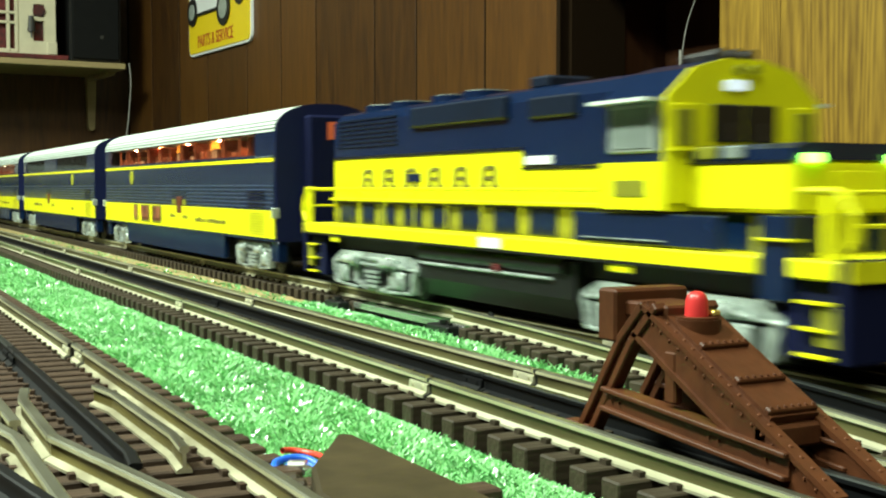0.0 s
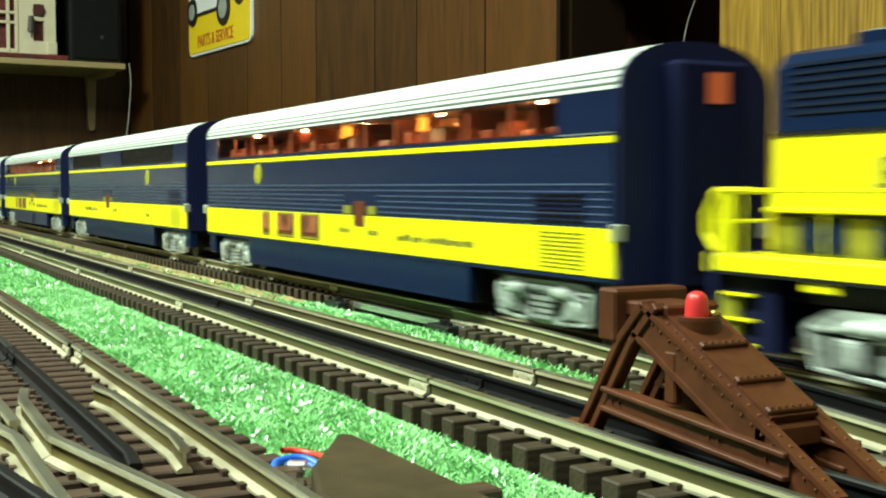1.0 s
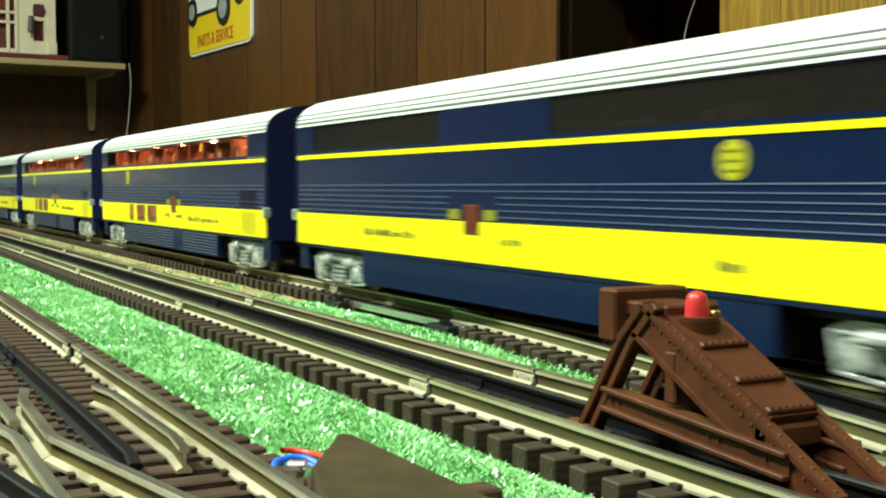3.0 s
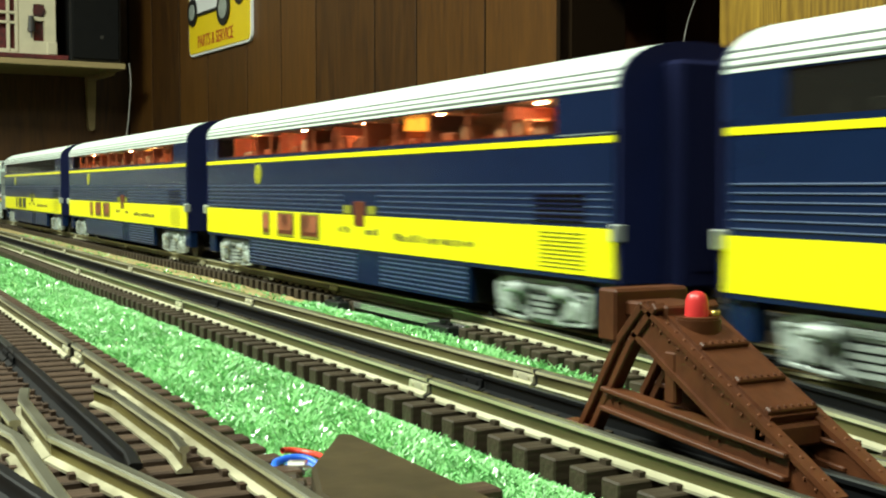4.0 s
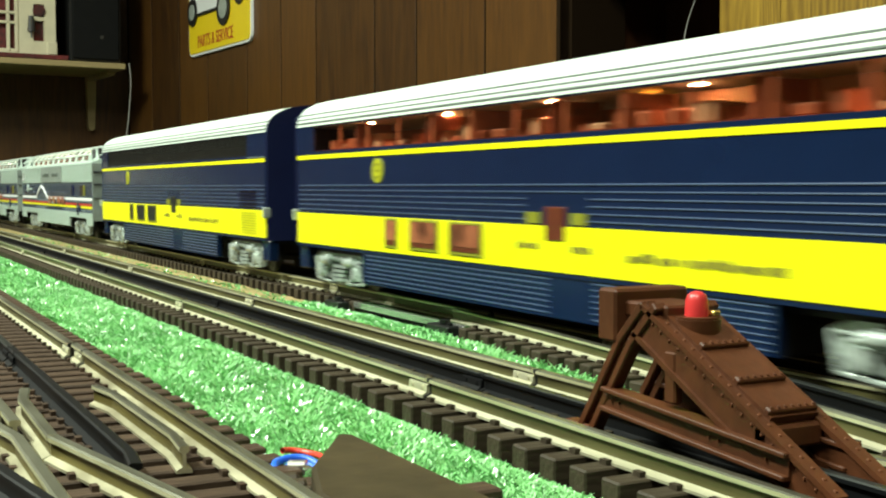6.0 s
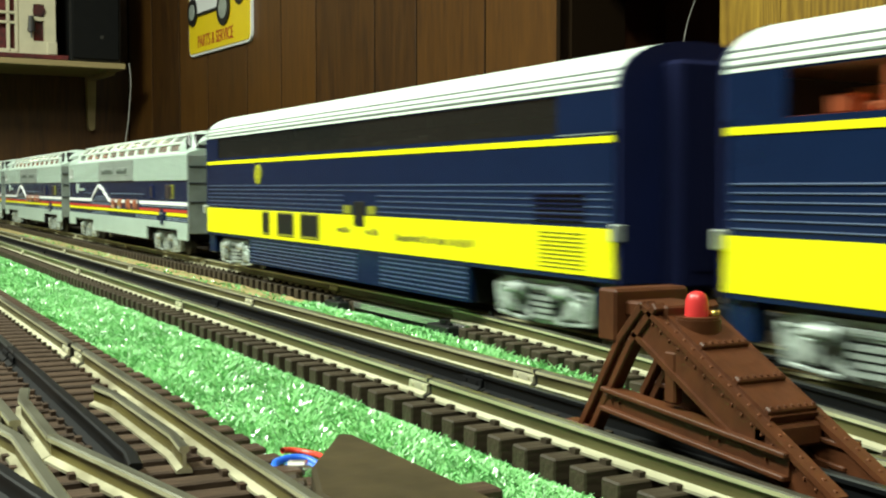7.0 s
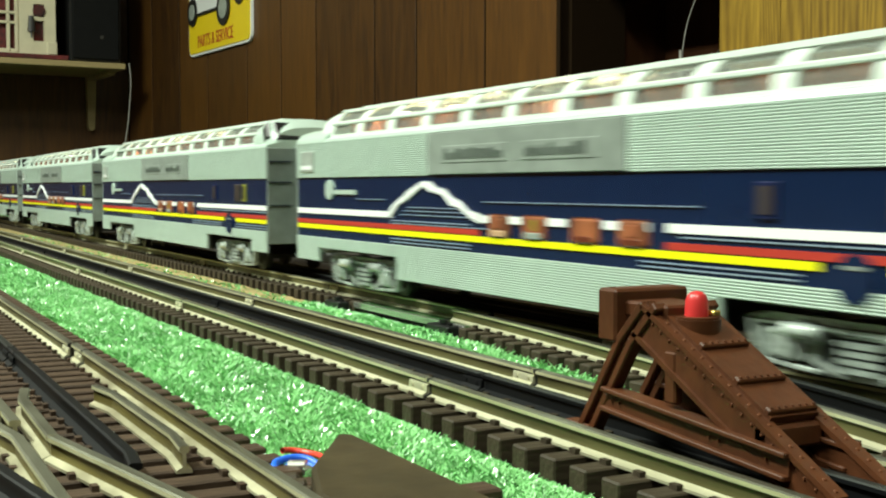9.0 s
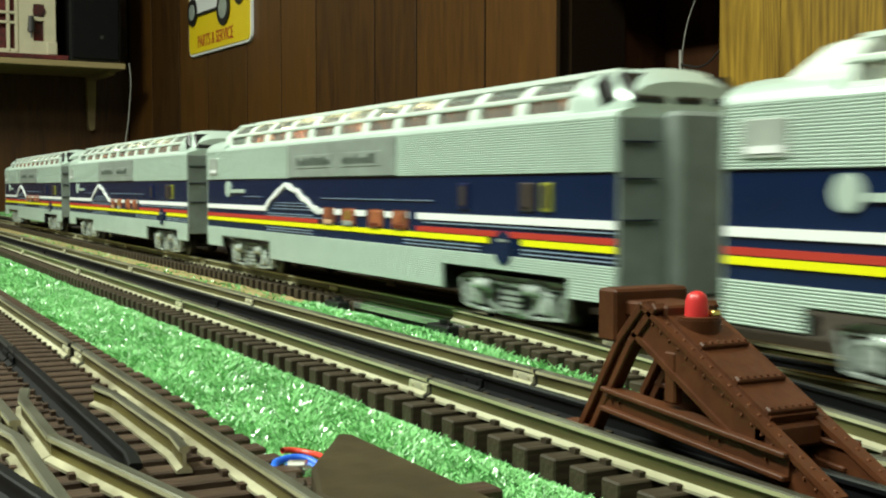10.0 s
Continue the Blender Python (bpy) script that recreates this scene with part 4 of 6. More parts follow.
    rod(bm, (x1 - 0.002, 0.604, 0.440), (x1 + 0.010, 0.604, 0.440), 0.0025, 8)
    part("lantern", bm, M_STEEL, h, "small dark grey lantern")
    bm = B()
    box(bm, x1 - 0.010, x1 + 0.004, 0.640, 0.6625, 0.362, 0.392, 0.002)
    part("plinth", bm, M_CREAM, h)
    bm = B()
    box(bm, -2.96, -2.756, 0.30, 0.685, 0.3505, 0.3615, 0.002)
    part("base_board", bm, M_WINE, h, "dark red base board")
    # black box
    k = in_room(thing("loudspeaker", "matt black loudspeaker box on the shelf", "loudspeaker"))
    bm = B()
    box(bm, -2.965, -2.775, 0.692, 0.812, 0.3505, 0.60, 0.004)
    part("cabinet", bm, M_BLACK, k)
    bm = B()
    box(bm, -2.7755, -2.770, 0.698, 0.806, 0.3575, 0.592, 0.003)
    part("grille", bm, M_GRILLE, k, "black cloth grille")
    # Grey disc added for the small glint on the box.
    bm = B()
    rod(bm, (-2.771, 0.765, 0.410), (-2.7685, 0.765, 0.410), 0.004, 10)
    part("knob", bm, M_STEEL, k, "small grey disc standing for a glint")
    # cable in the recess
    tube("recess_cable", [(-1.035, 1.0, 0.42), (-1.048, 1.0, 0.30), (-1.066, 1.0, 0.262), (-1.074, 1.0, 0.232), (-1.077, 1.0, 0.20), (-1.076, 1.0, 0.10), (-1.075, 1.0, FLOOR_Z + 0.003)], 0.0008, M_CABLE, None,
         "thin grey cable hanging in the recess", "cable").matrix_basis = ROOM
    c = in_room(thing("cable_sleeve", "pale grey cable sleeve hanging in the recess", "cable"))
    bm = B()
    beam(bm, (-1.076, 0.999, -0.2), (-1.0765, 0.999, 0.228), 0.004, 0.003, up=(0, 1, 0))
    part("sleeve", bm, M_CABLE, c)
    tube("loose_cable", [(-0.93, 0.99, 0.262), (-0.965, 0.99, 0.250), (-1.0, 0.99, 0.222), (-1.03, 0.992, 0.205), (-1.074, 0.997, 0.21)], 0.0012, M_STEEL, None, "dark loose cable drooping across the recess", "cable").matrix_basis = ROOM


train_track()
branch_road()
turnout()
switch_machine()
lead_wires()
bumper()
ground_cover()
wall_things()


# ---- the train ----
L = CAR_LEN
W = 0.0315                            # half the width of a coach


def fx(f):
    """Distance behind the front of the car to its own x."""
    return L / 2 - f


def arch(w, z0, h, n=14, p=2.4, start=0.0):
    """An upright arch from one side to the other, squarer than an ellipse."""
    pts = []
    for i in range(n + 1):
        a = math.pi * i / n
        c, s = math.cos(a), math.sin(a)
        pts.append((w * math.copysign(abs(c) ** (2 / p), c), z0 + h * abs(s) ** (2 / p)))
    return pts


WHEELS = []


def truck(parent, x, half, label, wheels=2, high=0.0178, reach=0.0275):
    """A sprung truck: two cast side frames with journal boxes and springs, and its wheels."""
    bm = B()
    box(bm, -0.012, 0.012, -reach + 0.002, reach - 0.002, 0.0095, 0.0165)
    t = part("truck", bm, M_BLACK, parent, label)
    t.location = (x, 0, 0)
    for s in (-1, 1):
        y = s * reach
        bm = B()
        lo, hi = sorted((y - s * 0.0022, y))
        top = [(-half, 0.0125), (-half, 0.0158), (-half * 0.80, high), (half * 0.80, high), (half, 0.0158), (half, 0.0125), (half * 0.80, 0.0142), (half * 0.30, 0.0142), (half * 0.22, 0.0128),
               (-half * 0.22, 0.0128), (-half * 0.30, 0.0142), (-half * 0.80, 0.0142)]
        extrude(bm, top, lo, hi, "y")
        for q in (-1, 1):
            beam(bm, (q * half * 0.90, (lo + hi) / 2, 0.0040), (q * half * 0.90, (lo + hi) / 2, 0.0130), 0.0022, half * 0.10, up=(1, 0, 0))
            beam(bm, (q * half * 0.42, (lo + hi) / 2, 0.0062), (q * half * 0.42, (lo + hi) / 2, 0.0145), 0.0022, half * 0.09, up=(1, 0, 0))
            beam(bm, (q * half * 0.48, (lo + hi) / 2, 0.0066), (q * half * 0.20, (lo + hi) / 2, 0.0030), 0.0022, 0.0018)
        box(bm, -half * 0.22, half * 0.22, lo, hi, 0.0018, 0.0038, 0.0004)
        part("side_frame", bm, M_TRUCK, t)
        bm = B()
        box(bm, -half * 0.92, half * 0.92, min(y - s * 0.0040, y - s * 0.0030), max(y - s * 0.0040, y - s * 0.0030), 0.0050, 0.0150)
        part("inner_frame", bm, M_BLACK, t, "black inner frame")
        for k in range(wheels):
            bm = B()
            jx = half * (-0.66 + 1.32 * k / max(1, wheels - 1))
            box(bm, jx - 0.0052, jx + 0.0052, min(y, y + s * 0.0018), max(y, y + s * 0.0018), 0.0048, 0.0130, 0.0007)
            rod(bm, (jx, y, 0.0088), (jx, y + s * 0.0028, 0.0088), 0.0030, 12)
            part("journal_box", bm, M_TRUCK, t)
        bm = B()
        for jx in (-0.0055, -0.0018, 0.0018, 0.0055):
            for q in range(4):
                rod(bm, (jx, y + s * 0.0004, 0.0040 + q * 0.0022), (jx, y + s * 0.0004, 0.0054 + q * 0.0022), 0.0019, 8)
        many(part("spring", bm, M_TRUCK, t))
        bm = B()
        box(bm, -half * 0.62, half * 0.62, min(y, y + s * 0.0012), max(y, y + s * 0.0012), high - 0.0034, high - 0.0018, 0.0003)
        box(bm, -half * 0.95, half * 0.95, min(y, y + s * 0.0010), max(y, y + s * 0.0010), 0.0140, 0.0150, 0.0002)
        part("equalizer_bar", bm, M_TRUCK, t)
        for q in (-1, 1):
            bm = B()
            a, b = sorted((y - s * 0.0010, y + s * 0.0024))
            rod(bm, (q * half * 0.30, y + s * 0.0016, high - 0.0040), (q * half * 0.62, y + s * 0.0016, high - 0.0040), 0.0022, 12)
            rod(bm, (q * half * 0.62, y + s * 0.0016, high - 0.0040), (q * half * 0.78, y + s * 0.0016, high - 0.0052), 0.0009, 8)
            box(bm, q * half * 0.46 - 0.0012, q * half * 0.46 + 0.0012, a, b, high - 0.0072, high - 0.0010, 0.0004)
            part("brake_cylinder", bm, M_TRUCK, t, smooth=True)
            bm = B()
            beam(bm, (q * half * 0.98, y + s * 0.0004, 0.0150), (q * half * 0.90, y + s * 0.0004, 0.0036), 0.0018, 0.0026, bev=0.0004)
            beam(bm, (q * half * 0.90, y + s * 0.0006, 0.0040), (q * half * 0.34, y + s * 0.0006, 0.0028), 0.0014, 0.0014, bev=0.0003)
            part("brake_hanger", bm, M_TRUCK, t)
    for k in range(wheels):
        jx = half * (-0.66 + 1.32 * k / max(1, wheels - 1))
        bm = B()
        for s in (-1, 1):
            rod(bm, (0, s * 0.0150, 0), (0, s * 0.0182, 0), 0.0085, 24)
            rod(bm, (0, s * 0.0142, 0), (0, s * 0.0150, 0), 0.0097, 24)
            for q in range(6):
                a = q * math.pi / 3
                rod(bm, (0.0052 * math.cos(a), s * 0.0178, 0.0052 * math.sin(a)), (0.0052 * math.cos(a), s * 0.0186, 0.0052 * math.sin(a)), 0.0011, 6)
        rod(bm, (0, -0.0180, 0), (0, 0.0180, 0), 0.0018, 8)
        w = part("wheelset", bm, M_STEEL, t, "dark steel wheelset")
        w.location = (jx, 0, 0.0085)
        WHEELS.append((w, jx))
    return t


def both(bm, x0, x1, out, z0, z1, bev=0.0, thick=0.0012, wide=W):
    """The same strip on both sides of a car, standing out from it."""
    for s in (-1, 1):
        a, b = s * (wide - thick), s * (wide + out)
        box(bm, x0, x1, min(a, b), max(a, b), z0, z1, bev)


def coach(label, lit, windows, lower, skirt_ribs, lamps, red_at, logo_at, texts, red_lit, glows=()):
    c = thing("coach", label, "train car", None, "blue and yellow coaches")
    F, R = fx(0.0), fx(L)
    bm = B()
    box(bm, R, F, -W, W, 0.0200, 0.0700)
    bmesh.ops.bevel(bm, geom=[e for e in bm.edges if abs(e.verts[0].co.z - e.verts[1].co.z) > 0.02], offset=0.0022, segments=3, affect="EDGES")
    part("body", bm, M_BLUE, c)
    # upper walls round the window openings
    bm = B()
    spans, last = [], 0.0
    for a, b in windows:
        spans.append((last, a))
        last = b
    spans.append((last, L))
    for a, b in spans:
        both(bm, fx(b) + 0.0002, fx(a) - 0.0002, 0.0, 0.0700, 0.0833)
    both(bm, R, F, -0.0001, 0.0826, 0.0834)
    part("upper_wall", bm, M_BLUE, c)
    for f0 in (0.0, L - 0.0015):
        bm = B()
        prof = [(W - 0.0003, 0.0200)] + arch(W + 0.0001, 0.0830, 0.0165, 16, 2.25) + [(-W + 0.0003, 0.0200)]
        e = 0.0012 if f0 == 0.0 else -0.0012
        extrude(bm, prof, fx(f0 + 0.0015) + e, fx(f0) + e, "x")
        part("end_wall", bm, M_DARKEND, c, "dark blue end wall")
    bm = B()
    for a, b in windows:
        n = max(1, round((b - a) / 0.034))
        for i in range(1, n):
            x = fx(a + (b - a) * i / n)
            both(bm, x - 0.0009, x + 0.0009, -0.0020, 0.0700, 0.0826)
    many(part("window_post", bm, M_BLACK if not lit else M_SEAT, c, "slim posts between panes"))
    for a, b in windows:
        for s in (-1, 1):
            bm = B()
            box(bm, fx(b), fx(a), s * (W - 0.0008) - 0.0003, s * (W - 0.0008) + 0.0003, 0.0700, 0.0826)
            part("window", bm, M_PANE if lit else M_DARKPANE, c, "warm lit window strip" if lit else "dark window strip").visible_shadow = False
    # inside
    bm = B()
    box(bm, R + 0.004, F - 0.004, -0.0300, 0.0300, 0.0694, 0.0702)
    # Unlit coaches get the dark copy, so their gloom is painted in.
    part("interior", bm, M_SEAT if lit else M_DARKIN, c, "red-brown interior" if lit else "interior painted dark as if unlit")
    rng = random.Random(len(label) + int(1000 * logo_at))
    bm, bt = B(), B()
    for i in range(30):
        x = fx(0.045 + i * 0.0132) + rng.uniform(-0.002, 0.002)
        for s in (-1, 1):
            h = rng.choice((0.0020, 0.0030, 0.0045, 0.0060))
            dst = bm if rng.random() < 0.65 else bt
            y = s * rng.uniform(0.017, 0.022)
            wd = rng.uniform(0.0020, 0.0060)
            box(dst, x - wd, x + wd, y - 0.0055, y + 0.0055, 0.0704, 0.0710 + h, 0.0006)
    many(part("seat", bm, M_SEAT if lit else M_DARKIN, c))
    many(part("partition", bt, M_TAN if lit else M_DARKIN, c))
    if lit:
        for f in lamps:
            bm = B()
            box(bm, fx(f) - 0.0016, fx(f) + 0.0016, -0.0196, -0.0178, 0.0826, 0.0831, 0.0002)
            part("bulb", bm, M_BULB, c, "bright warm ceiling bulb")
        for f in glows:
            bm = B()
            rod(bm, (fx(f), -0.0150, 0.0770), (fx(f), -0.0150, 0.0828), 0.0034, 14, 0.0026)
            part("lamp_bulb", bm, M_GLOWBULB, c, "orange glowing lamp")
        f, k = 0.037, 0
        while f < 0.430:
            wd = rng.choice((0.018, 0.024, 0.031, 0.038))
            bm = B()
            y = rng.choice((-0.0100, -0.0075, -0.0040))
            box(bm, fx(f + wd) + 0.0004, fx(f) - 0.0004, y, y + 0.0016, 0.0704, rng.choice((0.0790, 0.0822, 0.0824)), 0.0003)
            part("compartment_wall", bm, rng.choice((M_SEAT, M_SEAT, M_TAN, M_RUST)), c)
            if k % 2:
                bm = B()
                box(bm, fx(f) - 0.0008, fx(f) + 0.0008, -0.0290, y, 0.0704, 0.0820, 0.0003)
                part("cross_wall", bm, M_RUST, c)
            f += wd
            k += 1
    # roof with ridges along its edges
    outer = arch(W + 0.0002, 0.0832, 0.0162, 16, 2.25)
    bm = B()
    extrude(bm, outer + [(-W + 0.0016, 0.0832), (W - 0.0016, 0.0832)], R + 0.0004, F - 0.0004)
    roof = part("roof", bm, M_WHITE, c, "white ridged roof", smooth=True)
    # Raised grey rods paint in the shade of the roof grooves.
    bm = B()
    for s in (-1, 1):
        for y, z in ((W * 0.995, 0.0850), (W * 0.978, 0.0870), (W * 0.945, 0.0893)):
            rod(bm, (R + 0.0006, s * y, z), (F - 0.0006, s * y, z), 0.00055, 6)
    many(part("roof_groove", bm, M_GROOVEGREY, roof, "grey rod standing for the shade in a roof groove"))
    # paint and fluting
    bm = B()
    both(bm, R + 0.001, F - 0.0012, 0.0003, 0.0217, 0.0378)
    part("band", bm, M_YELLOW, c, "bright yellow band")
    bm = B()
    both(bm, R + 0.0012, F - 0.0022, 0.0003, 0.0659, 0.0681)
    part("stripe", bm, M_YELLOW, c, "thin yellow stripe")
    bm = B()
    both(bm, F - 0.0357, F - 0.0022, 0.0002, 0.0689, 0.0693)
    part("pale_line", bm, M_GREY, c, "thin pale line")
    # Side ribs whose bright lines come from the paler paint.
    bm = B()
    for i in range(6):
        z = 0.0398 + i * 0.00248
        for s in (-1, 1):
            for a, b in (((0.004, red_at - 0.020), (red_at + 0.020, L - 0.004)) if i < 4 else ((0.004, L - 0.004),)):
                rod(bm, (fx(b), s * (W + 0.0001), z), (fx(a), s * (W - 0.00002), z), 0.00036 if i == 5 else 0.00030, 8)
    many(part("fluting", bm, M_BLUERIB, c, "fluted blue side ribs, highlight in the paint", True))
    # skirt between the trucks
    bm = B()
    both(bm, fx(0.377), fx(0.0997), -0.0004, 0.0055, 0.0205, thick=0.003)
    skirt = part("skirt", bm, M_BLUE, c)
    bm = B()
    box(bm, fx(0.376), fx(0.1007), -W + 0.004, W - 0.004, 0.0050, 0.0200)
    part("underbody", bm, M_BLACK, c)
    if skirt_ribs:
        # Skirt ribs carry the same painted highlight.
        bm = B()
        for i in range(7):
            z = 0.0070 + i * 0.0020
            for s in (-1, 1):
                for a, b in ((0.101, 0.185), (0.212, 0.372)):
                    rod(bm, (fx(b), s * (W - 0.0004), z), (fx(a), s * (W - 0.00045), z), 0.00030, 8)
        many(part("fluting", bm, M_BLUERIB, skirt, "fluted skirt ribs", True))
    # lower windows
    if lower:
        for a, b in ((0.3364, 0.3493), (0.2965, 0.3237), (0.2589, 0.2868)):
            bm = B()
            both(bm, fx(b), fx(a), 0.0008, 0.0238, 0.0374, 0.0003)
            fr = part("lower_window", bm, M_OLIVE, c, "dull gold window frame")
            bm = B()
            both(bm, fx(b) + 0.0014, fx(a) - 0.0014, 0.0010, 0.0252, 0.0364, 0.0002)
            part("pane", bm, M_DKRED if red_lit else M_BLACK, fr, "dark reddish pane")
            if lit:
                bm = B()
                both(bm, fx(b) + 0.0018, fx(a) - 0.0018, 0.0012, 0.0275, 0.0361)
                part("lit_pane", bm, M_LITPANE, fr, "pane lit orange from inside")
    bm = B()
    both(bm, fx(red_at) - 0.0062, fx(red_at) + 0.0062, 0.0007, 0.0325, 0.0445, 0.0004)
    door = part("door_window", bm, M_DKRED if red_lit else M_BLACK, c, "small dark red door window")
    for d in (-0.0145, 0.0145):
        bm = B()
        both(bm, fx(red_at) + d - 0.0045, fx(red_at) + d + 0.0045, 0.0006, 0.0385, 0.0425)
        part("plaque", bm, M_OLIVE, c, "dull gold plaque beside the door")
    # writing too small to read, as bars
    bm = B()
    for f, z, wd in texts:
        f1 = f - wd / 2
        while f1 < f + wd / 2:
            w1 = rng.uniform(0.0012, 0.0034)
            up = rng.choice((0.0011, 0.0014, 0.0021))
            both(bm, fx(f1 + w1), fx(f1), 0.0005, z - rng.choice((0.0007, 0.0011)), z + up)
            f1 += w1 + rng.choice((0.0007, 0.0010, 0.0024))
    many(part("lettering", bm, M_INK, c, "small dark lettering bars"))
    # round emblem
    bm = B()
    for s in (-1, 1):
        rod(bm, (fx(logo_at), s * (W - 0.001), 0.0590), (fx(logo_at), s * (W + 0.0005), 0.0590), 0.0058, 24)
    em = part("emblem", bm, M_EMBLEM, c, "round yellow emblem")
    bm = B()
    for k in (-1, 0, 1):
        both(bm, fx(logo_at) - 0.0032, fx(logo_at) + 0.0032, 0.0008, 0.0587 + k * 0.0028, 0.0593 + k * 0.0028)
    many(part("emblem_bar", bm, M_OLIVE, em))
    # louvres at the front
    bm = B()
    for i in range(9):
        z = 0.0235 + i * 0.00150
        both(bm, fx(0.0464), fx(0.0179), 0.0006, z, z + 0.00028)
    many(part("louvre", bm, M_OLIVE, c, "fine louvres in the yellow band"))
    bm = B()
    for i in range(6):
        z = 0.0400 + i * 0.0018
        both(bm, fx(0.0500), fx(0.0179), 0.0009, z, z + 0.0005)
    many(part("louvre", bm, M_DARKEND, c, "fine dark louvres above the band"))
    # ends
    for s, x in ((1, F), (-1, R)):
        a, b = sorted((x - s * 0.001, x + s * 0.010))
        bm = B()
        box(bm, a, b, -0.0145, 0.0145, 0.0180, 0.0925, 0.0015)
        d = part("diaphragm", bm, M_RUBBER, c, "black rubber diaphragm")
        bm = B()
        a, b = sorted((x + s * 0.0095, x + s * 0.0104))
        box(bm, a, b, -0.0085, 0.0085, 0.0240, 0.0900)
        part("end_door", bm, M_RUBBER, d)
        if lit and s == 1 and not skirt_ribs:
            bm = B()
            a, b = sorted((x + s * 0.0104, x + s * 0.0109))
            box(bm, a, b, -0.0035, 0.0050, 0.0785, 0.0885)
            part("door_pane", bm, M_DOORPANE, d, "orange pane in the end door")
        a, b = sorted((x - s * 0.0005, x + s * 0.0016))
        bm = B()
        for q in (-1, 1):
            box(bm, a, b, q * 0.0305 - 0.0035, q * 0.0305 + 0.0012, 0.0335, 0.0395, 0.0005)
        part("marker_plate", bm, M_SILVER, c, "pale grey marker plate")
        bm = B()
        a, b = sorted((x - s * 0.004, x + s * 0.0255))
        box(bm, a, b, -0.0035, 0.0035, 0.0075, 0.0135, 0.001)
        part("coupler", bm, M_BLACK, c)
        bm = B()
        a, b = sorted((x - s * 0.012, x))
        for q in (-1, 1):
            box(bm, a, b, q * 0.027 - 0.003, q * 0.027 + 0.003, 0.0080, 0.0202, 0.0006)
        part("corner_step", bm, M_BLUE, c)
    bm = B()
    box(bm, R + 0.003, F - 0.003, -0.024, 0.024, 0.0170, 0.0199)
    part("underframe", bm, M_BLACK, c)
    truck(c, fx(0.0500), 0.0325, "silver sprung truck")
    truck(c, fx(L - 0.0520), 0.0325, "silver sprung truck")
    return c


def dome_car(label, lamps):
    c = thing("dome_car", label, "train car", None, "silver dome cars")
    F, R = fx(0.0), fx(L)
    bm = B()
    box(bm, R, F, -W + 0.0006, W - 0.0006, 0.0245, 0.0740)
    part("body", bm, M_BLUE, c)
    # fluted siding, upper and lower
    for z0, z1, nm, spans in ((0.0562, 0.0743, "upper_siding", ((0.0, 0.166), (0.306, L))), (0.0100, 0.0255, "lower_siding", ((0.122, 0.338),)),
                              (0.0200, 0.0255, "lower_siding", ((0.0, 0.122), (0.338, L))), (0.0130, 0.0200, "lower_siding", ((0.0, 0.028), (0.432, L)))):
        for a, b in spans:
            bm = B()
            both(bm, fx(b), fx(a), 0.0, z0, z1)
            sd = part(nm, bm, M_FLUTED, c, "fluted silver siding")
            n = int((z1 - z0) / 0.00090)
            bm = B()
            for i in range(n):
                z = z0 + (i + 0.5) * (z1 - z0) / n
                for s in (-1, 1):
                    rod(bm, (fx(b), s * W, z), (fx(a), s * W, z), 0.00030, 6)
            many(part("fluting", bm, M_FLUTED, sd))
    bm = B()
    box(bm, fx(0.338), fx(0.122), -W + 0.003, W - 0.003, 0.0095, 0.0250)
    part("equipment_box", bm, M_BLACK, c)
    # stripes
    for nm, z0, z1, m, spans in (("white_stripe", 0.0376, 0.0404, M_WHITEPAINT, ((0.0, 0.147), (0.342, L))), ("white_dash", 0.0376, 0.0404, M_WHITEPAINT, ((0.154, 0.180), (0.200, 0.214), (0.230, 0.262))),
                                 ("red_stripe", 0.0325, 0.0347, M_RED, ((0.0, 0.147), (0.262, L))), ("yellow_stripe", 0.0298, 0.0321, M_YELLOW, ((0.0, 0.060), (0.083, L))),
                                 ("fine_line", 0.0281, 0.0285, M_PALEBLUE, ((0.0, 0.060), (0.09, 0.16), (0.27, 0.345))), ("fine_line", 0.0266, 0.0270, M_PALEBLUE, ((0.0, 0.060), (0.09, 0.16), (0.27, 0.345))), ("fine_line", 0.0408, 0.0411, M_PALEBLUE, ((0.275, 0.332),)), ("fine_line", 0.0424, 0.0427, M_PALEBLUE, ((0.28, 0.328),)), ("fine_line", 0.0350, 0.0353, M_PALEBLUE, ((0.25, 0.345),)),
                                 ("fine_line", 0.0362, 0.0366, M_PALEBLUE, ((0.0, 0.14), (0.27, 0.345))), ("fine_line", 0.0391, 0.0394, M_PALEBLUE, ((0.27, 0.335),)), ("fine_line", 0.0455, 0.0458, M_PALEBLUE, ((0.13, 0.26), (0.35, 0.385)))):
        for a, b in spans:
            bm = B()
            both(bm, fx(b) + 0.0008, fx(a) - 0.0008, 0.0, z0, z1)
            part(nm, bm, m, c)
    # white mountain line
    ridge = [(0.347, 0.0385), (0.342, 0.0415), (0.336, 0.0445), (0.330, 0.0460), (0.325, 0.0490), (0.319, 0.0500), (0.312, 0.0528), (0.305, 0.0518), (0.300, 0.0500), (0.293, 0.0490), (0.286, 0.0460), (0.279, 0.0440), (0.272, 0.0410), (0.262, 0.0392)]
    for s in (-1, 1):
        bm = B()
        n = len(ridge)
        prof = [(fx(f), z + 0.0011 + 0.0006 * (i % 2)) for i, (f, z) in enumerate(ridge)] + [(fx(f), z - 0.0009 - 0.0012 * (i % 3 == 1)) for i, (f, z) in reversed(list(enumerate(ridge)))]
        a, b = sorted((s * (W - 0.0012), s * (W + 0.0003)))
        extrude(bm, prof, a, b, "y")
        part("mountain_line", bm, M_WHITEPAINT, c, "white mountain outline")
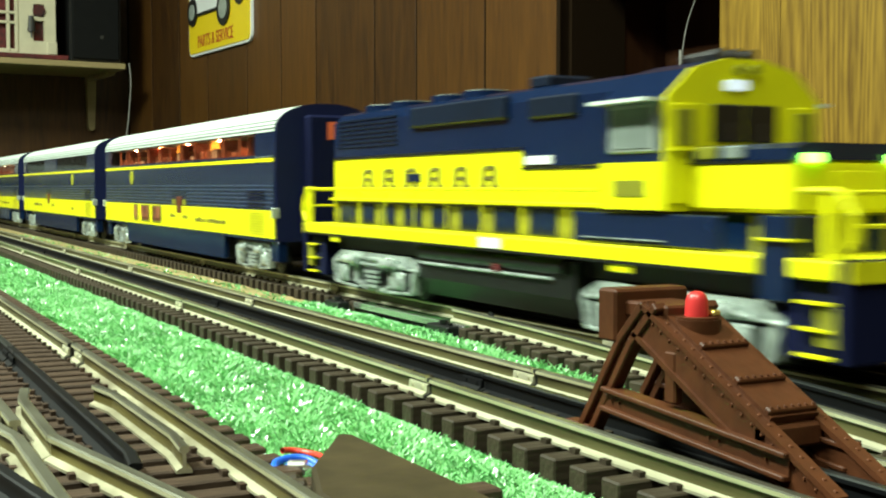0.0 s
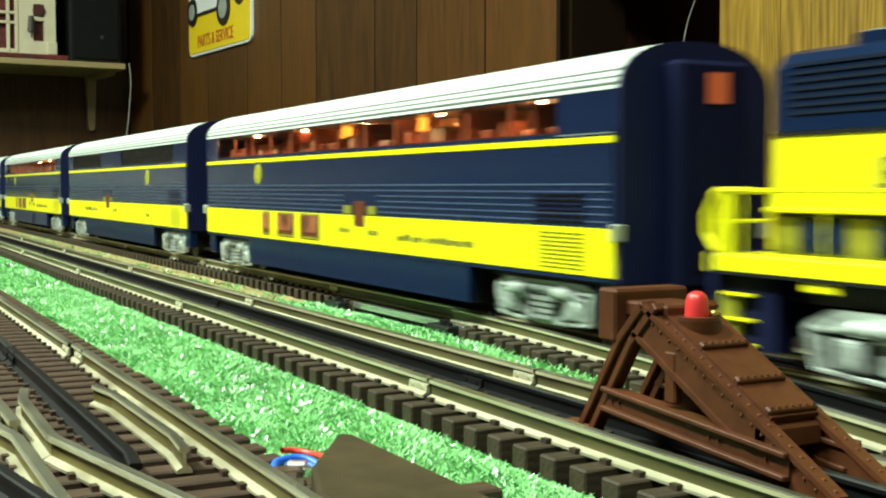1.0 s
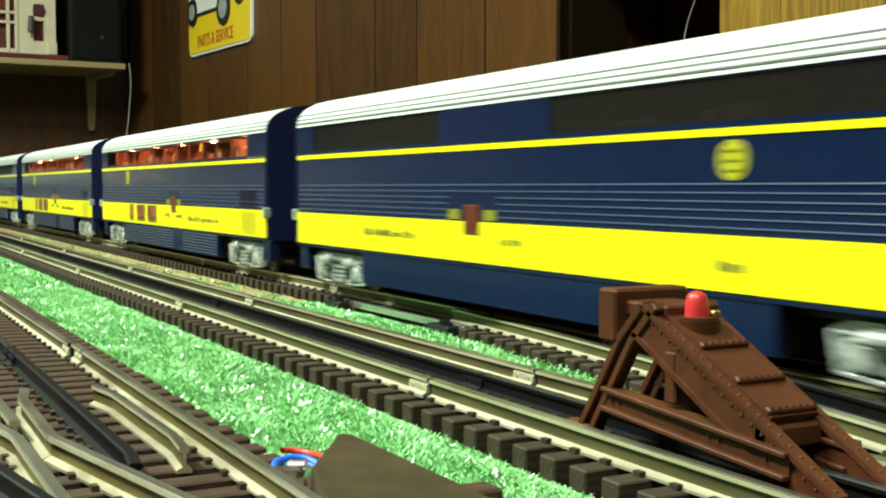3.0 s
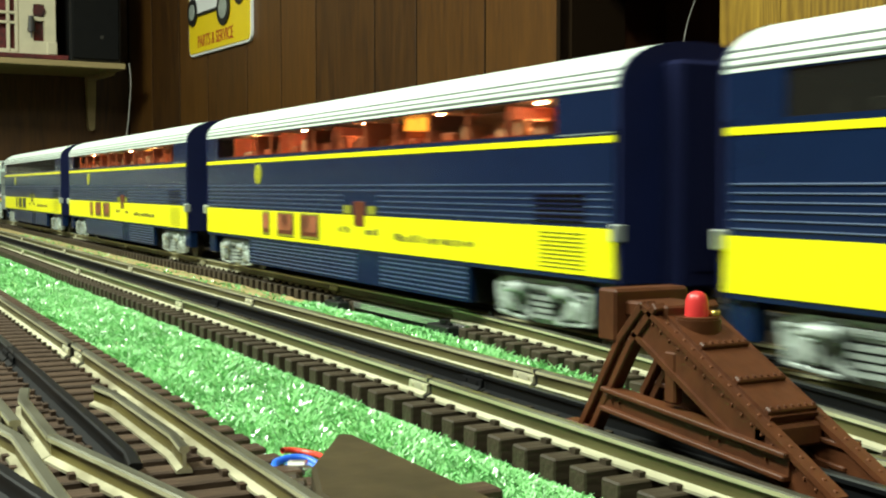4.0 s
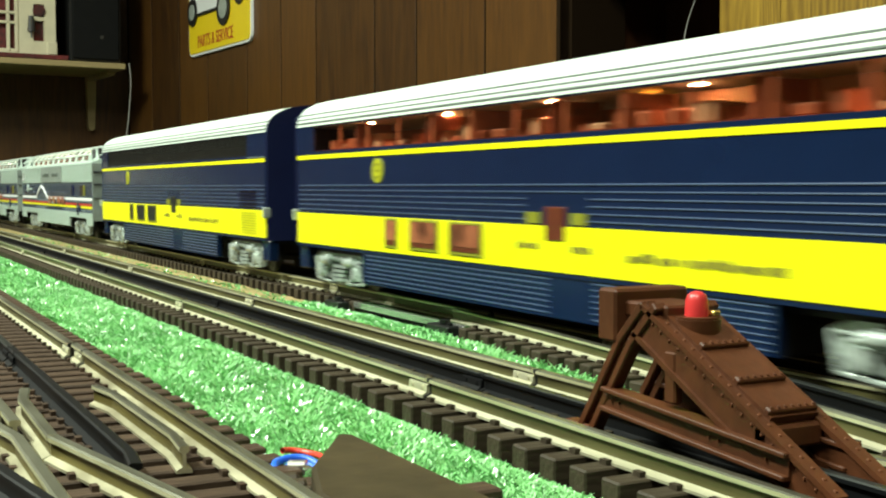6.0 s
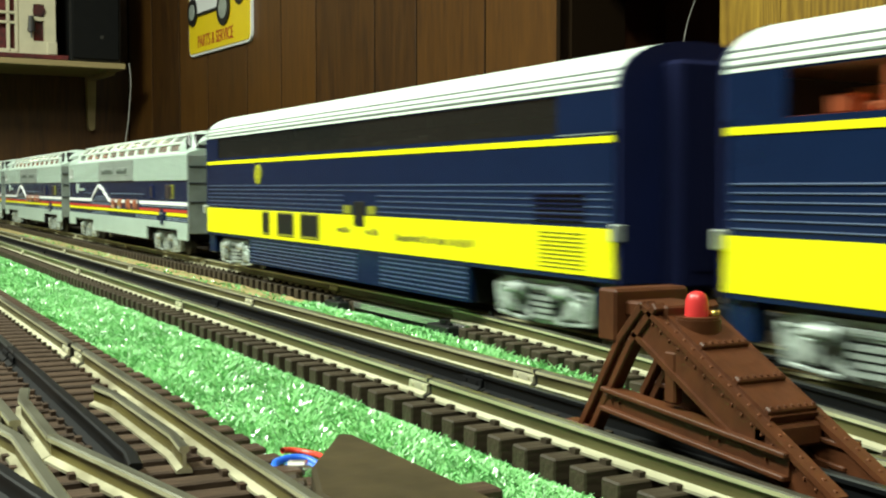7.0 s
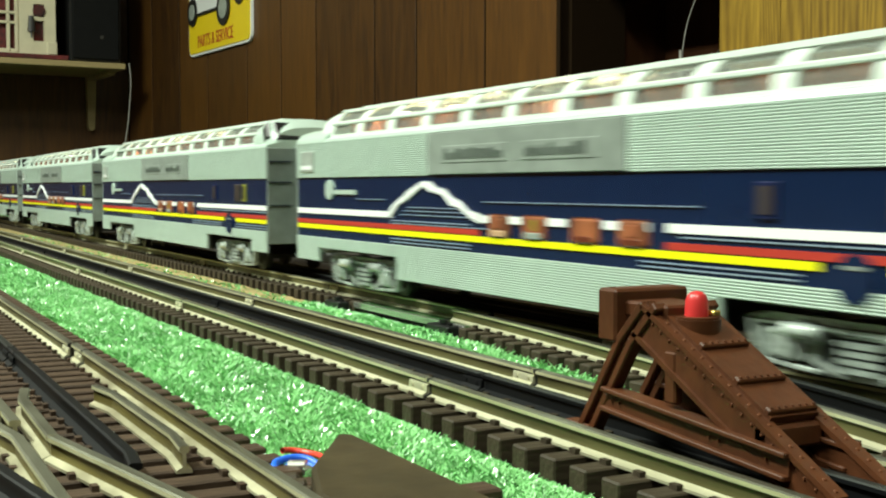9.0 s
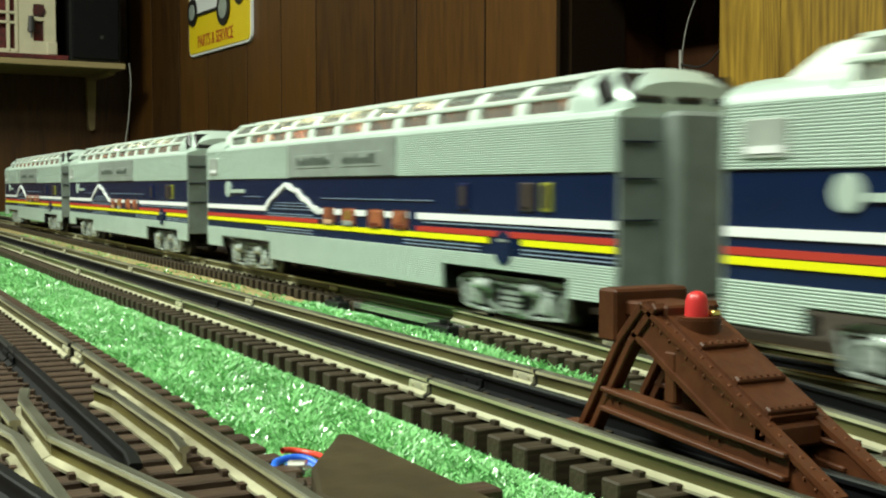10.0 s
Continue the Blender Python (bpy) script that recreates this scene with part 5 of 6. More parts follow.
    # badge and its bar
    bm = B()
    for s in (-1, 1):
        rod(bm, (fx(0.418), s * (W - 0.001), 0.0500), (fx(0.418), s * (W + 0.0003), 0.0500), 0.0050, 20)
    both(bm, fx(0.412), fx(0.384), 0.0003, 0.0478, 0.0500)
    part("badge", bm, M_FLUTED, c, "white round badge with a bar")
    # signboard
    bm = B()
    both(bm, fx(0.306), fx(0.166), 0.0007, 0.0566, 0.0740, 0.0003)
    board = part("letter_board", bm, M_BOARD, c, "smooth grey letter board")
    bm = B()
    for a, b in ((0.182, 0.230), (0.240, 0.292)):
        both(bm, fx(b), fx(a), 0.0010, 0.0612, 0.0682, 0.0002)
    part("board_inset", bm, M_BOARD, board, "grey inset panels")
    bm = B()
    rng = random.Random(5)
    for a, b in ((0.188, 0.225), (0.243, 0.288)):
        while a < b:
            w1 = rng.uniform(0.0018, 0.0036)
            both(bm, fx(a + w1), fx(a), 0.0012, 0.0628, 0.0628 + rng.choice((0.0026, 0.0036, 0.0042)))
            a += w1 + rng.choice((0.0007, 0.0010))
    many(part("lettering", bm, M_GREYINK, board, "dark grey lettering bars"))
    # lower windows with tables behind
    for i, (f, m) in enumerate(((0.247, M_DINER), (0.222, M_DINER), (0.190, M_DINER), (0.163, M_DINER))):
        bm = B()
        both(bm, fx(f) - 0.0080, fx(f) + 0.0080, 0.0005, 0.0322, 0.0412, 0.0012)
        w = part("lower_window", bm, m, c, "small reddish window")
        bm = B()
        both(bm, fx(f) - 0.0058, fx(f) + 0.0058, 0.0008, 0.0324, 0.0350, 0.0004)
        part("sill_panel", bm, M_BOARD if i == 1 else M_TAN if i == 0 else M_DKRED, w)
        bm = B()
        both(bm, fx(f) - 0.0022 + 0.0014 * (i % 3), fx(f) + 0.0022, 0.0008, 0.0352, 0.0398, 0.0006)
        part("chair_back", bm, M_OLIVE if i == 1 else M_SEAT, w)
    for f, wd, m in ((0.1035, 0.008, M_DARKEND), (0.055, 0.010, M_DARKIN), (0.042, 0.0065, M_OLIVE)):
        bm = B()
        both(bm, fx(f) - wd / 2, fx(f) + wd / 2, 0.0004, 0.0425, 0.0530, 0.0004)
        w = part("side_window", bm, m, c)
        bm = B()
        both(bm, fx(f) - wd / 2 + 0.0016, fx(f) + wd / 2 - 0.0016, 0.0007, 0.0440, 0.0518)
        part("pane", bm, M_DARKIN, w)
    bm = B()
    for s in (-1, 1):
        rod(bm, (fx(0.0715), s * (W - 0.001), 0.0285), (fx(0.0715), s * (W + 0.0007), 0.0285), 0.0064, 24)
    part("roundel", bm, M_BLUE, c, "round navy blue badge")
    bm = B()
    both(bm, fx(0.0755), fx(0.0675), 0.0010, 0.0308, 0.0318)
    part("roundel_bar", bm, M_GREY, c)
    # roof ledges and dome
    bm = B()
    extrude(bm, arch(W + 0.0002, 0.0743, 0.0040, 12, 2.6) + [(-W + 0.001, 0.0743), (W - 0.001, 0.0743)], fx(0.424), F)
    part("ledge", bm, M_FLUTED, c, "smooth silver ledge under the dome")
    bm = B()
    extrude(bm, arch(W + 0.0002, 0.0743, 0.0090, 14, 2.3) + [(-W + 0.001, 0.0743), (W - 0.001, 0.0743)], R, fx(0.424))
    part("low_roof", bm, M_FLUTED, c, "low silver roof behind the dome", smooth=True)
    D0, D1, DW, DZ, DH = 0.030, 0.424, 0.0276, 0.0757, 0.0166

    def shell(k, a, b, m, nm, t, label="", grow=0.0):
        outer = arch(DW + grow, DZ, DH + grow, 18, 2.5)
        inner = arch(DW + grow - t, DZ, DH + grow - t, 18, 2.5)
        bm = B()
        extrude(bm, outer + inner[::-1], fx(b), fx(a))
        return part(nm, bm, m, c, label, smooth=True)
    shell(0, D0, D1, M_DOMEGLASS, "dome_glazing", 0.0005, "clear curved dome glazing").visible_shadow = False
    n = 11
    step = (D1 - D0) / n
    for i in range(n + 1):
        f = D0 + i * step
        shell(0, max(D0 - 0.001, f - 0.0040), min(D1 + 0.001, f + 0.0040), M_WHITE, "dome_rib", 0.0010, "white dome rib", 0.0005)
    bm = B()
    for s in (-1, 1):
        box(bm, fx(D1), fx(D0), s * 0.0272 - 0.0007, s * 0.0272 + 0.0007, DZ, DZ + 0.0022)
    part("dome_rail", bm, M_WHITE, c, "white rail along the dome")
    bm = B()
    box(bm, fx(D1), fx(D0), -0.0100, 0.0100, DZ + DH - 0.0003, DZ + DH + 0.0008)
    part("dome_ridge", bm, M_WHITE, c, "white ridge of the dome")
    bm = B()
    for s in (-1, 1):
        beam(bm, (fx(D1), s * 0.0205, DZ + DH * 0.865), (fx(D0), s * 0.0205, DZ + DH * 0.865), 0.0014, 0.0014)
    part("dome_purlin", bm, M_WHITE, c, "white rail along the dome")
    bm = B()
    for s in (-1, 1):
        beam(bm, (fx(D1), s * 0.0268, DZ + DH * 0.47), (fx(D0), s * 0.0268, DZ + DH * 0.47), 0.0014, 0.0019, bev=0.0004)
    part("dome_waist", bm, M_WHITE, c, "white bar between the two rows of panes")
    # rounded front and rear of the dome
    for f0, f1, f2, nm in ((D0 + 0.002, 0.012, 0.0035, "dome_front"), (D1 - 0.002, 0.437, 0.4475, "dome_back")):
        bm = B()
        rings = []
        for f, kw, kh in ((f0, 1.02, 1.03), (f1, 1.0, 0.97), (f2, 0.90, 0.66), (f2 + (f2 - f1) * 0.1, 0.88, 0.10)):
            rings.append([bm.verts.new((fx(f), y, z)) for y, z in arch(DW * kw, DZ, DH * kh, 18, 2.6)])
        for r0, r1 in zip(rings, rings[1:]):
            for i in range(18):
                bm.faces.new([r0[i], r0[i + 1], r1[i + 1], r1[i]])
        bm.faces.new(rings[-1])
        bmesh.ops.recalc_face_normals(bm, faces=bm.faces[:])
        cap = part(nm, bm, M_WHITE if nm == "dome_back" else M_FLUTED, c, "rounded silver dome end", smooth=True)
        if nm == "dome_back":
            continue
        sgn = -1
        for y0, y1 in ((-0.0235, -0.0095), (-0.0065, 0.0065), (0.0095, 0.0235)):
            bm = B()
            a = Vector((fx(f2) - sgn * 0.0006, (y0 + y1) / 2, DZ + DH * 0.20))
            b = Vector((fx(f1) - sgn * 0.0008, (y0 + y1) / 2 * 0.98, DZ + DH * 0.80))
            beam(bm, a, b, y1 - y0, 0.0030, up=(-sgn, 0, 0.5), bev=0.0006)
            part("end_window", bm, M_BLACK, cap, "dark dome end window")
        bm = B()
        for s in (-1, 1):
            beam(bm, (fx(f1) - sgn * 0.001, s * (DW - 0.0012), DZ + DH * 0.18), (fx(f1 + (f0 - f1) * 0.25), s * (DW - 0.0020), DZ + DH * 0.72), 0.0024, 0.0075, up=(1, 0, 0), bev=0.0008)
        part("corner_window", bm, M_BLACK, cap, "dark corner window")
    # inside the dome
    bm = B()
    box(bm, fx(D1), fx(D0), -0.0262, 0.0262, 0.0745, 0.0757)
    part("dome_floor", bm, M_DOMEFLOOR, c, "tan dome floor")
    bm = B()
    for i in range(22):
        x = fx(0.045 + i * 0.0172)
        for s in (-1, 1):
            box(bm, x - 0.0022, x + 0.0022, s * 0.0155 - 0.0075, s * 0.0155 + 0.0075, 0.0757, 0.0852, 0.0007)
    many(part("seat", bm, M_SEAT, c, "red-brown seats"))
    for f in lamps:
        bm = B()
        for s in (-1, 1):
            rod(bm, (fx(f), s * 0.0090, 0.0800), (fx(f), s * 0.0090, 0.0870), 0.0050, 12, 0.0040)
        part("bulb", bm, M_DOMEBULB, c, "bright warm bulb")
    # ends
    for s, x in ((1, F), (-1, R)):
        bm = B()
        a, b = sorted((x - s * 0.0005, x + s * 0.0010))
        box(bm, a, b, -W + 0.0004, W - 0.0004, 0.0180, 0.0742, 0.0004)
        e = part("end_wall", bm, M_GREY, c, "plain grey end wall")
        bm = B()
        a, b = sorted((x + s * 0.0008, x + s * 0.0095))
        box(bm, a, b, -0.0140, 0.0140, 0.0150, 0.0760, 0.0015)
        part("diaphragm", bm, M_GREY, e, "grey folded diaphragm")
        bm = B()
        a, b = sorted((x + s * 0.0008, x + s * 0.0022))
        for z in (0.0405, 0.0540, 0.0660):
            box(bm, a, b, -0.0305, -0.0165, z, z + 0.0004)
            box(bm, a, b, 0.0165, 0.0305, z, z + 0.0004)
        many(part("grab_iron", bm, M_RUBBER, e))
        bm = B()
        a, b = sorted((x - s * 0.004, x + s * 0.0255))
        box(bm, a, b, -0.0035, 0.0035, 0.0075, 0.0135, 0.001)
        part("coupler", bm, M_BLACK, c)
    bm = B()
    both(bm, fx(L - 0.008), fx(L - 0.026), 0.0009, 0.0590, 0.0700, 0.0004)
    vent = part("vent_panel", bm, M_SILVER, c, "grey vent panel")
    bm = B()
    both(bm, fx(L - 0.010), fx(L - 0.024), 0.0012, 0.0605, 0.0625)
    part("vent_slot", bm, M_WHITEPAINT, vent)
    bm = B()
    box(bm, R + 0.003, F - 0.003, -0.024, 0.024, 0.0185, 0.0248)
    part("underframe", bm, M_BLACK, c)
    truck(c, fx(0.0740), 0.0400, "dull silver sprung truck", 2, 0.0172, 0.0262)
    truck(c, fx(L - 0.0790), 0.0400, "dull silver sprung truck", 2, 0.0172, 0.0262)
    return c


def locomotive():
    c = thing("locomotive", "blue and yellow model diesel locomotive", "locomotive")
    H = 0.0180                               # half the width of the hood
    RW = 0.0315
    z_sill0, z_sill1, z_low, z_yel, z_roof = 0.0272, 0.0326, 0.0437, 0.0669, 0.0902
    X0, X1 = -0.183, 0.214
    HR, CR, CF, NF = -0.163, 0.099, 0.133, 0.178
    bm = B()
    box(bm, X0 + 0.010, 0.1730, -RW, RW, z_sill0, z_sill1, 0.0006)
    box(bm, 0.1852, X1 - 0.012, -RW, RW, z_sill0, z_sill1, 0.0006)
    box(bm, 0.1725, 0.1856, -0.0200, 0.0200, z_sill0, z_sill1)
    part("walkway_sill", bm, M_YELLOW, c)
    bm = B()
    both(bm, X0 + 0.012, 0.172, 0.0003, z_sill0 - 0.0004, z_sill0 + 0.0006, wide=RW)
    part("sill_edge", bm, M_BLACK, c, "thin dark lower edge of the sill")
    for x in (-0.138, 0.104):
        bm = B()
        both(bm, x, x + 0.012, -0.0004, z_sill0 - 0.0034, z_sill0, 0.0004, wide=RW)
        part("jacking_pad", bm, M_YELLOW, c, "small yellow jacking pad")
    for q in (-1, 1):
        bm = B()
        box(bm, 0.1734, 0.1848, min(q * 0.0205, q * (RW - 0.0008)), max(q * 0.0205, q * (RW - 0.0008)), 0.0205, z_low, 0.0004)
        st = part("stair_well", bm, M_BLUE, c, "navy blue stair well")
        bm = B()
        box(bm, 0.1732, 0.1854, min(q * 0.0255, q * (RW + 0.0004)), max(q * 0.0255, q * (RW + 0.0004)), 0.0368, 0.0376, 0.0002)
        part("tread", bm, M_YELLOW, st, "yellow edged tread")
    bm = B()
    box(bm, X0 + 0.012, X1 - 0.014, -0.022, 0.022, 0.0200, z_sill0)
    part("frame", bm, M_BLACK, c)
    bm = B()
    box(bm, HR + 0.001, 0.1650, -H + 0.0002, H - 0.0002, z_sill1, z_low + 0.0002)
    low = part("lower_hood", bm, M_OLIVE, c, "dull yellow lower hood")
    for mid, w in ((-0.1440, 0.0170), (-0.1186, 0.0134), (-0.0944, 0.0132), (-0.0681, 0.0177), (-0.0402, 0.0166), (-0.0126, 0.0175), (0.0158, 0.0177), (0.0437, 0.0180)):
        bm = B()
        both(bm, mid - w / 2, mid + w / 2, 0.0006, z_sill1 + 0.0005, z_low - 0.0006, 0.0003, wide=H)
        dr = part("hood_door", bm, M_BLUE, low, "navy blue hood door")
        bm = B()
        both(bm, mid - w / 2 + 0.0010, mid - w / 2 + 0.0016, 0.0009, z_sill1 + 0.0045, z_low - 0.0045, wide=H)
        part("door_latch", bm, M_STEEL, dr)
    x = 0.0730
    bm = B()
    both(bm, x + 0.008, 0.1560, 0.0008, z_sill1 + 0.0005, z_low - 0.0006, 0.0004, wide=0.0290)
    bb = part("battery_box", bm, M_BLUE, low, "navy blue battery box")
    bm = B()
    both(bm, x + 0.014, x + 0.058, 0.0016, z_sill1 + 0.0020, z_sill1 + 0.0024, wide=0.0290)
    part("box_lip", bm, M_TRUCK, bb, "thin bright lip")
    # Solid black strip just below the hood lip.
    bm = B()
    both(bm, HR + 0.002, 0.172, 0.0007, z_low - 0.0006, z_low + 0.0004, wide=H)
    part("shadow_gap", bm, M_BLACK, low, "thin black strip below the hood lip")
    bm = B()
    both(bm, HR, 0.172, 0.0030, z_low + 0.0006, z_low + 0.0020, 0.0003, wide=H)
    part("hood_lip", bm, M_YELLOW, low, "bright yellow lip under the hood")
    # upper hood: yellow with a step, blue above it
    step = 0.028
    bm = B()
    box(bm, HR, step, -H, H, z_low, z_yel, 0.0004)
    box(bm, step, CR, -H, H, z_low, 0.0592, 0.0004)
    hood = part("hood", bm, M_YELLOW, c)
    bm = B()
    prof = [(-H, z_yel), (-H, z_roof - 0.006), (-H + 0.004, z_roof - 0.0016), (-H + 0.008, z_roof), (H - 0.008, z_roof), (H - 0.004, z_roof - 0.0016), (H, z_roof - 0.006), (H, z_yel)]
    extrude(bm, prof, HR, CR)
    box(bm, step + 0.0004, CR, -H, H, 0.0594, z_yel)
    up = part("upper_hood", bm, M_BLUE, c)
    bm = B()
    both(bm, HR, step, 0.0005, z_yel - 0.0012, z_yel - 0.0002, wide=H)
    both(bm, step, CR, 0.0005, 0.0582, 0.0590, wide=H)
    part("edge_line", bm, M_BLACK, hood, "thin dark edge line")
    bm = B()
    for i in range(7):
        z = z_yel + 0.0045 + i * 0.0022
        both(bm, HR + 0.006, HR + 0.078, 0.0005, z, z + 0.0009, wide=H)
    many(part("louvre", bm, M_GRILLEBLUE, up, "dark rear louvres"))
    bm = B()
    both(bm, -0.068, 0.018, 0.0022, z_roof - 0.0120, z_roof - 0.0028, 0.0008, wide=H)
    part("radiator_grille", bm, M_GRILLEBLUE, up, "dark radiator grille")
    bm = B()
    both(bm, 0.034, 0.067, 0.0016, z_roof - 0.0130, z_roof - 0.0050, 0.0008, wide=H)
    part("air_intake", bm, M_GRILLEBLUE, up, "dark air intake")
    for x in (-0.135, -0.105, -0.060, -0.030):
        bm = B()
        rod(bm, (x, 0, z_roof - 0.0005), (x, 0, z_roof + 0.0026), 0.0115, 24)
        part("roof_fan", bm, M_BLUE, up, smooth=True)
        bm = B()
        rod(bm, (x, 0, z_roof + 0.0026), (x, 0, z_roof + 0.0032), 0.0095, 24)
        part("fan_grille", bm, M_TRUCK, up, "grey fan grille")
    bm = B()
    box(bm, 0.020, 0.034, -0.010, 0.010, z_roof - 0.0005, z_roof + 0.0045, 0.001)
    part("exhaust_stack", bm, M_GRILLEBLUE, up)
    bm = B()
    both(bm, 0.032, 0.050, 0.0008, 0.0600, 0.0632, wide=H)
    part("builder_plate", bm, M_WHITEPAINT, up, "small white plate")
    # big lettering, drawn as plain blocks
    for i in range(6):
        bm = B()
        x = HR + 0.037 + i * 0.0243
        both(bm, x, x + 0.0055, 0.0005, 0.0510, 0.0524, wide=H)
        both(bm, x + 0.0095, x + 0.0150, 0.0005, 0.0510, 0.0524, wide=H)
        both(bm, x + 0.0035, x + 0.0118, 0.0005, 0.0586, 0.0600, wide=H)
        both(bm, x + 0.0015, x + 0.0042, 0.0005, 0.0520, 0.0590, wide=H)
        both(bm, x + 0.0098, x + 0.0125, 0.0005, 0.0520, 0.0590, wide=H)
        both(bm, x + 0.0040, x + 0.0100, 0.0005, 0.0546, 0.0558, wide=H)
        part("letter_block", bm, M_INK, hood, "dull letter-sized block")
    bm = B()
    both(bm, HR + 0.0905, HR + 0.1030, 0.0008, 0.0535, 0.0575, 0.0004, wide=H)
    part("emblem", bm, M_BLUE, hood, "small navy emblem among the letters")
    # cab
    CW = RW - 0.0005
    bm = B()
    prof = [(-CW, z_low + 0.0004), (-CW, 0.0790), (-CW + 0.010, 0.0880), (-0.008, 0.0915), (0.008, 0.0915), (CW - 0.010, 0.0880), (CW, 0.0790), (CW, z_low + 0.0004)]
    extrude(bm, prof, CR, CF - 0.0012)
    cab = part("cab", bm, M_BLUE, c)
    bm = B()
    extrude(bm, prof, CF - 0.0012, CF)
    part("cab_front", bm, M_YELLOW, cab, "yellow cab front")
    bm = B()
    both(bm, CR, CF - 0.0012, 0.0004, z_low + 0.0006, 0.0592, wide=CW)
    part("cab_side_band", bm, M_YELLOW, cab, "yellow band on cab side")
    bm = B()
    both(bm, CR + 0.0050, CF - 0.0040, 0.0008, 0.0620, 0.0775, 0.0006, wide=CW)
    part("side_window", bm, M_SILVER, cab, "grey side window frame")
    bm = B()
    both(bm, CR + 0.0070, CF - 0.0060, 0.0011, 0.0635, 0.0760, wide=CW)
    part("pane", bm, M_GREY, cab, "dim grey pane")
    bm = B()
    for s in (-1, 1):
        beam(bm, (CR + 0.002, s * (CW + 0.0030), 0.0782), (CF - 0.002, s * (CW + 0.0030), 0.0782), 0.0075, 0.0012)
    part("awning", bm, M_WHITE, cab, "white window awning")
    bm = B()
    both(bm, CR + 0.008, CF - 0.010, 0.0007, 0.0485, 0.0535, wide=CW)
    part("number_bar", bm, M_OLIVE, cab, "dull bars on cab side")
    for y in (-0.0066, 0.0066):
        bm = B()
        box(bm, CF - 0.0004, CF + 0.0006, y - 0.0064, y + 0.0064, 0.0655, 0.0772, 0.0004)
        part("front_window", bm, M_BLACK, cab, "dark front window")
        bm = B()
        box(bm, CF + 0.0006, CF + 0.0012, y - 0.0008, y + 0.0008, 0.0657, 0.0715)
        part("wiper", bm, M_STEEL, cab)
    for y in (-0.0245, 0.0245):
        bm = B()
        box(bm, CF - 0.0004, CF + 0.0009, y - 0.0052, y + 0.0052, 0.0460, 0.0770, 0.0005)
        cd = part("cab_door", bm, M_YELLOW, cab, "yellow cab door")
        bm = B()
        box(bm, CF + 0.0005, CF + 0.0012, y - 0.0034, y + 0.0034, 0.0640, 0.0752, 0.0003)
        part("door_pane", bm, M_OLIVE, cd, "dull pane in the cab door")
        bm = B()
        rod(bm, (CF + 0.0008, y + 0.0040, 0.0540), (CF + 0.0022, y + 0.0040, 0.0540), 0.0006, 8)
        part("door_handle", bm, M_STEEL, cd)
    bm = B()
    box(bm, CF - 0.0004, CF + 0.0010, -0.0082, 0.0004, 0.0815, 0.0848, 0.0003)
    part("number_board", bm, M_NUMBOARD, cab, "lit pale number board")
    bm = B()
    box(bm, CF - 0.0002, CF + 0.0022, -0.0300, 0.0300, 0.0622, 0.0632, 0.0002)
    part("front_ledge", bm, M_YELLOW, cab, "yellow ledge below the windscreen")
    bm = B()
    both(bm, CR - 0.011, CR - 0.001, 0.0030, 0.0600, 0.0650, 0.0006, wide=H)
    lk = part("side_locker", bm, M_OLIVE, cab, "dull gold locker beside the cab")
    bm = B()
    both(bm, CR - 0.0112, CR - 0.0008, 0.0034, 0.0650, 0.0657, wide=H)
    part("locker_lid", bm, M_YELLOW, lk, "yellow locker lid")
    bm = B()
    rod(bm, (CF + 0.0002, -0.0030, 0.0882), (CF + 0.0018, -0.0030, 0.0882), 0.0016, 14)
    rod(bm, (CF + 0.0002, 0.0030, 0.0882), (CF + 0.0018, 0.0030, 0.0882), 0.0016, 14)
    part("headlight", bm, M_OLIVE, cab, "small unlit twin headlight")
    bm = B()
    for y in (-0.006, 0.0, 0.006):
        rod(bm, (CR + 0.012, y, 0.0932), (CF - 0.004, y, 0.0932), 0.0014, 8, 0.0022)
    box(bm, CR + 0.018, CR + 0.022, -0.008, 0.008, 0.0910, 0.0932)
    part("horn", bm, M_STEEL, cab, "dark air horns")
    # nose
    NW = 0.0225
    bm = B()
    box(bm, CF, NF, -NW, NW, z_low + 0.0004, 0.0590, 0.0012)
    nose = part("nose", bm, M_YELLOW, c)
    bm = B()
    box(bm, CF, NF - 0.003, -NW + 0.004, NW - 0.004, z_sill1, z_low + 0.001)
    part("nose_base", bm, M_OLIVE, nose, "dull yellow nose base")
    bm = B()
    both(bm, CF + 0.010, CF + 0.024, 0.0006, z_sill1 + 0.0005, z_low - 0.0004, wide=NW - 0.004)
    part("nose_locker", bm, M_BLUE, nose, "navy blue locker door")
    for y in (-0.0115, 0.0115):
        bm = B()
        box(bm, NF - 0.0034, NF - 0.0022, y - 0.0035, y + 0.0035, z_sill1 + 0.0006, z_low - 0.0004)
        part("front_panel", bm, M_BLUE, nose, "navy blue front panel")
    bm = B()
    extrude(bm, [(-NW, 0.0590), (-NW, 0.0622), (-NW + 0.004, 0.0638), (NW - 0.004, 0.0638), (NW, 0.0622), (NW, 0.0590)], CF, NF)
    part("nose_top", bm, M_BLUE, nose)
    for x, m, lb in ((CF + 0.0045, M_OLIVE, "dull gold sand hatch"), (CF + 0.0165, M_GREY, "grey sand hatch")):
        bm = B()
        both(bm, x, x + 0.0085, 0.0010, 0.0596, 0.0634, 0.0004, wide=NW)
        part("sand_hatch", bm, m, nose, lb)
    bm = B()
    both(bm, CF + 0.001, NF - 0.001, 0.0004, 0.0583, 0.0589, wide=NW)
    part("edge_line", bm, M_BLACK, nose, "thin dark edge line")
    for y in (-0.0165, 0.0165):
        bm = B()
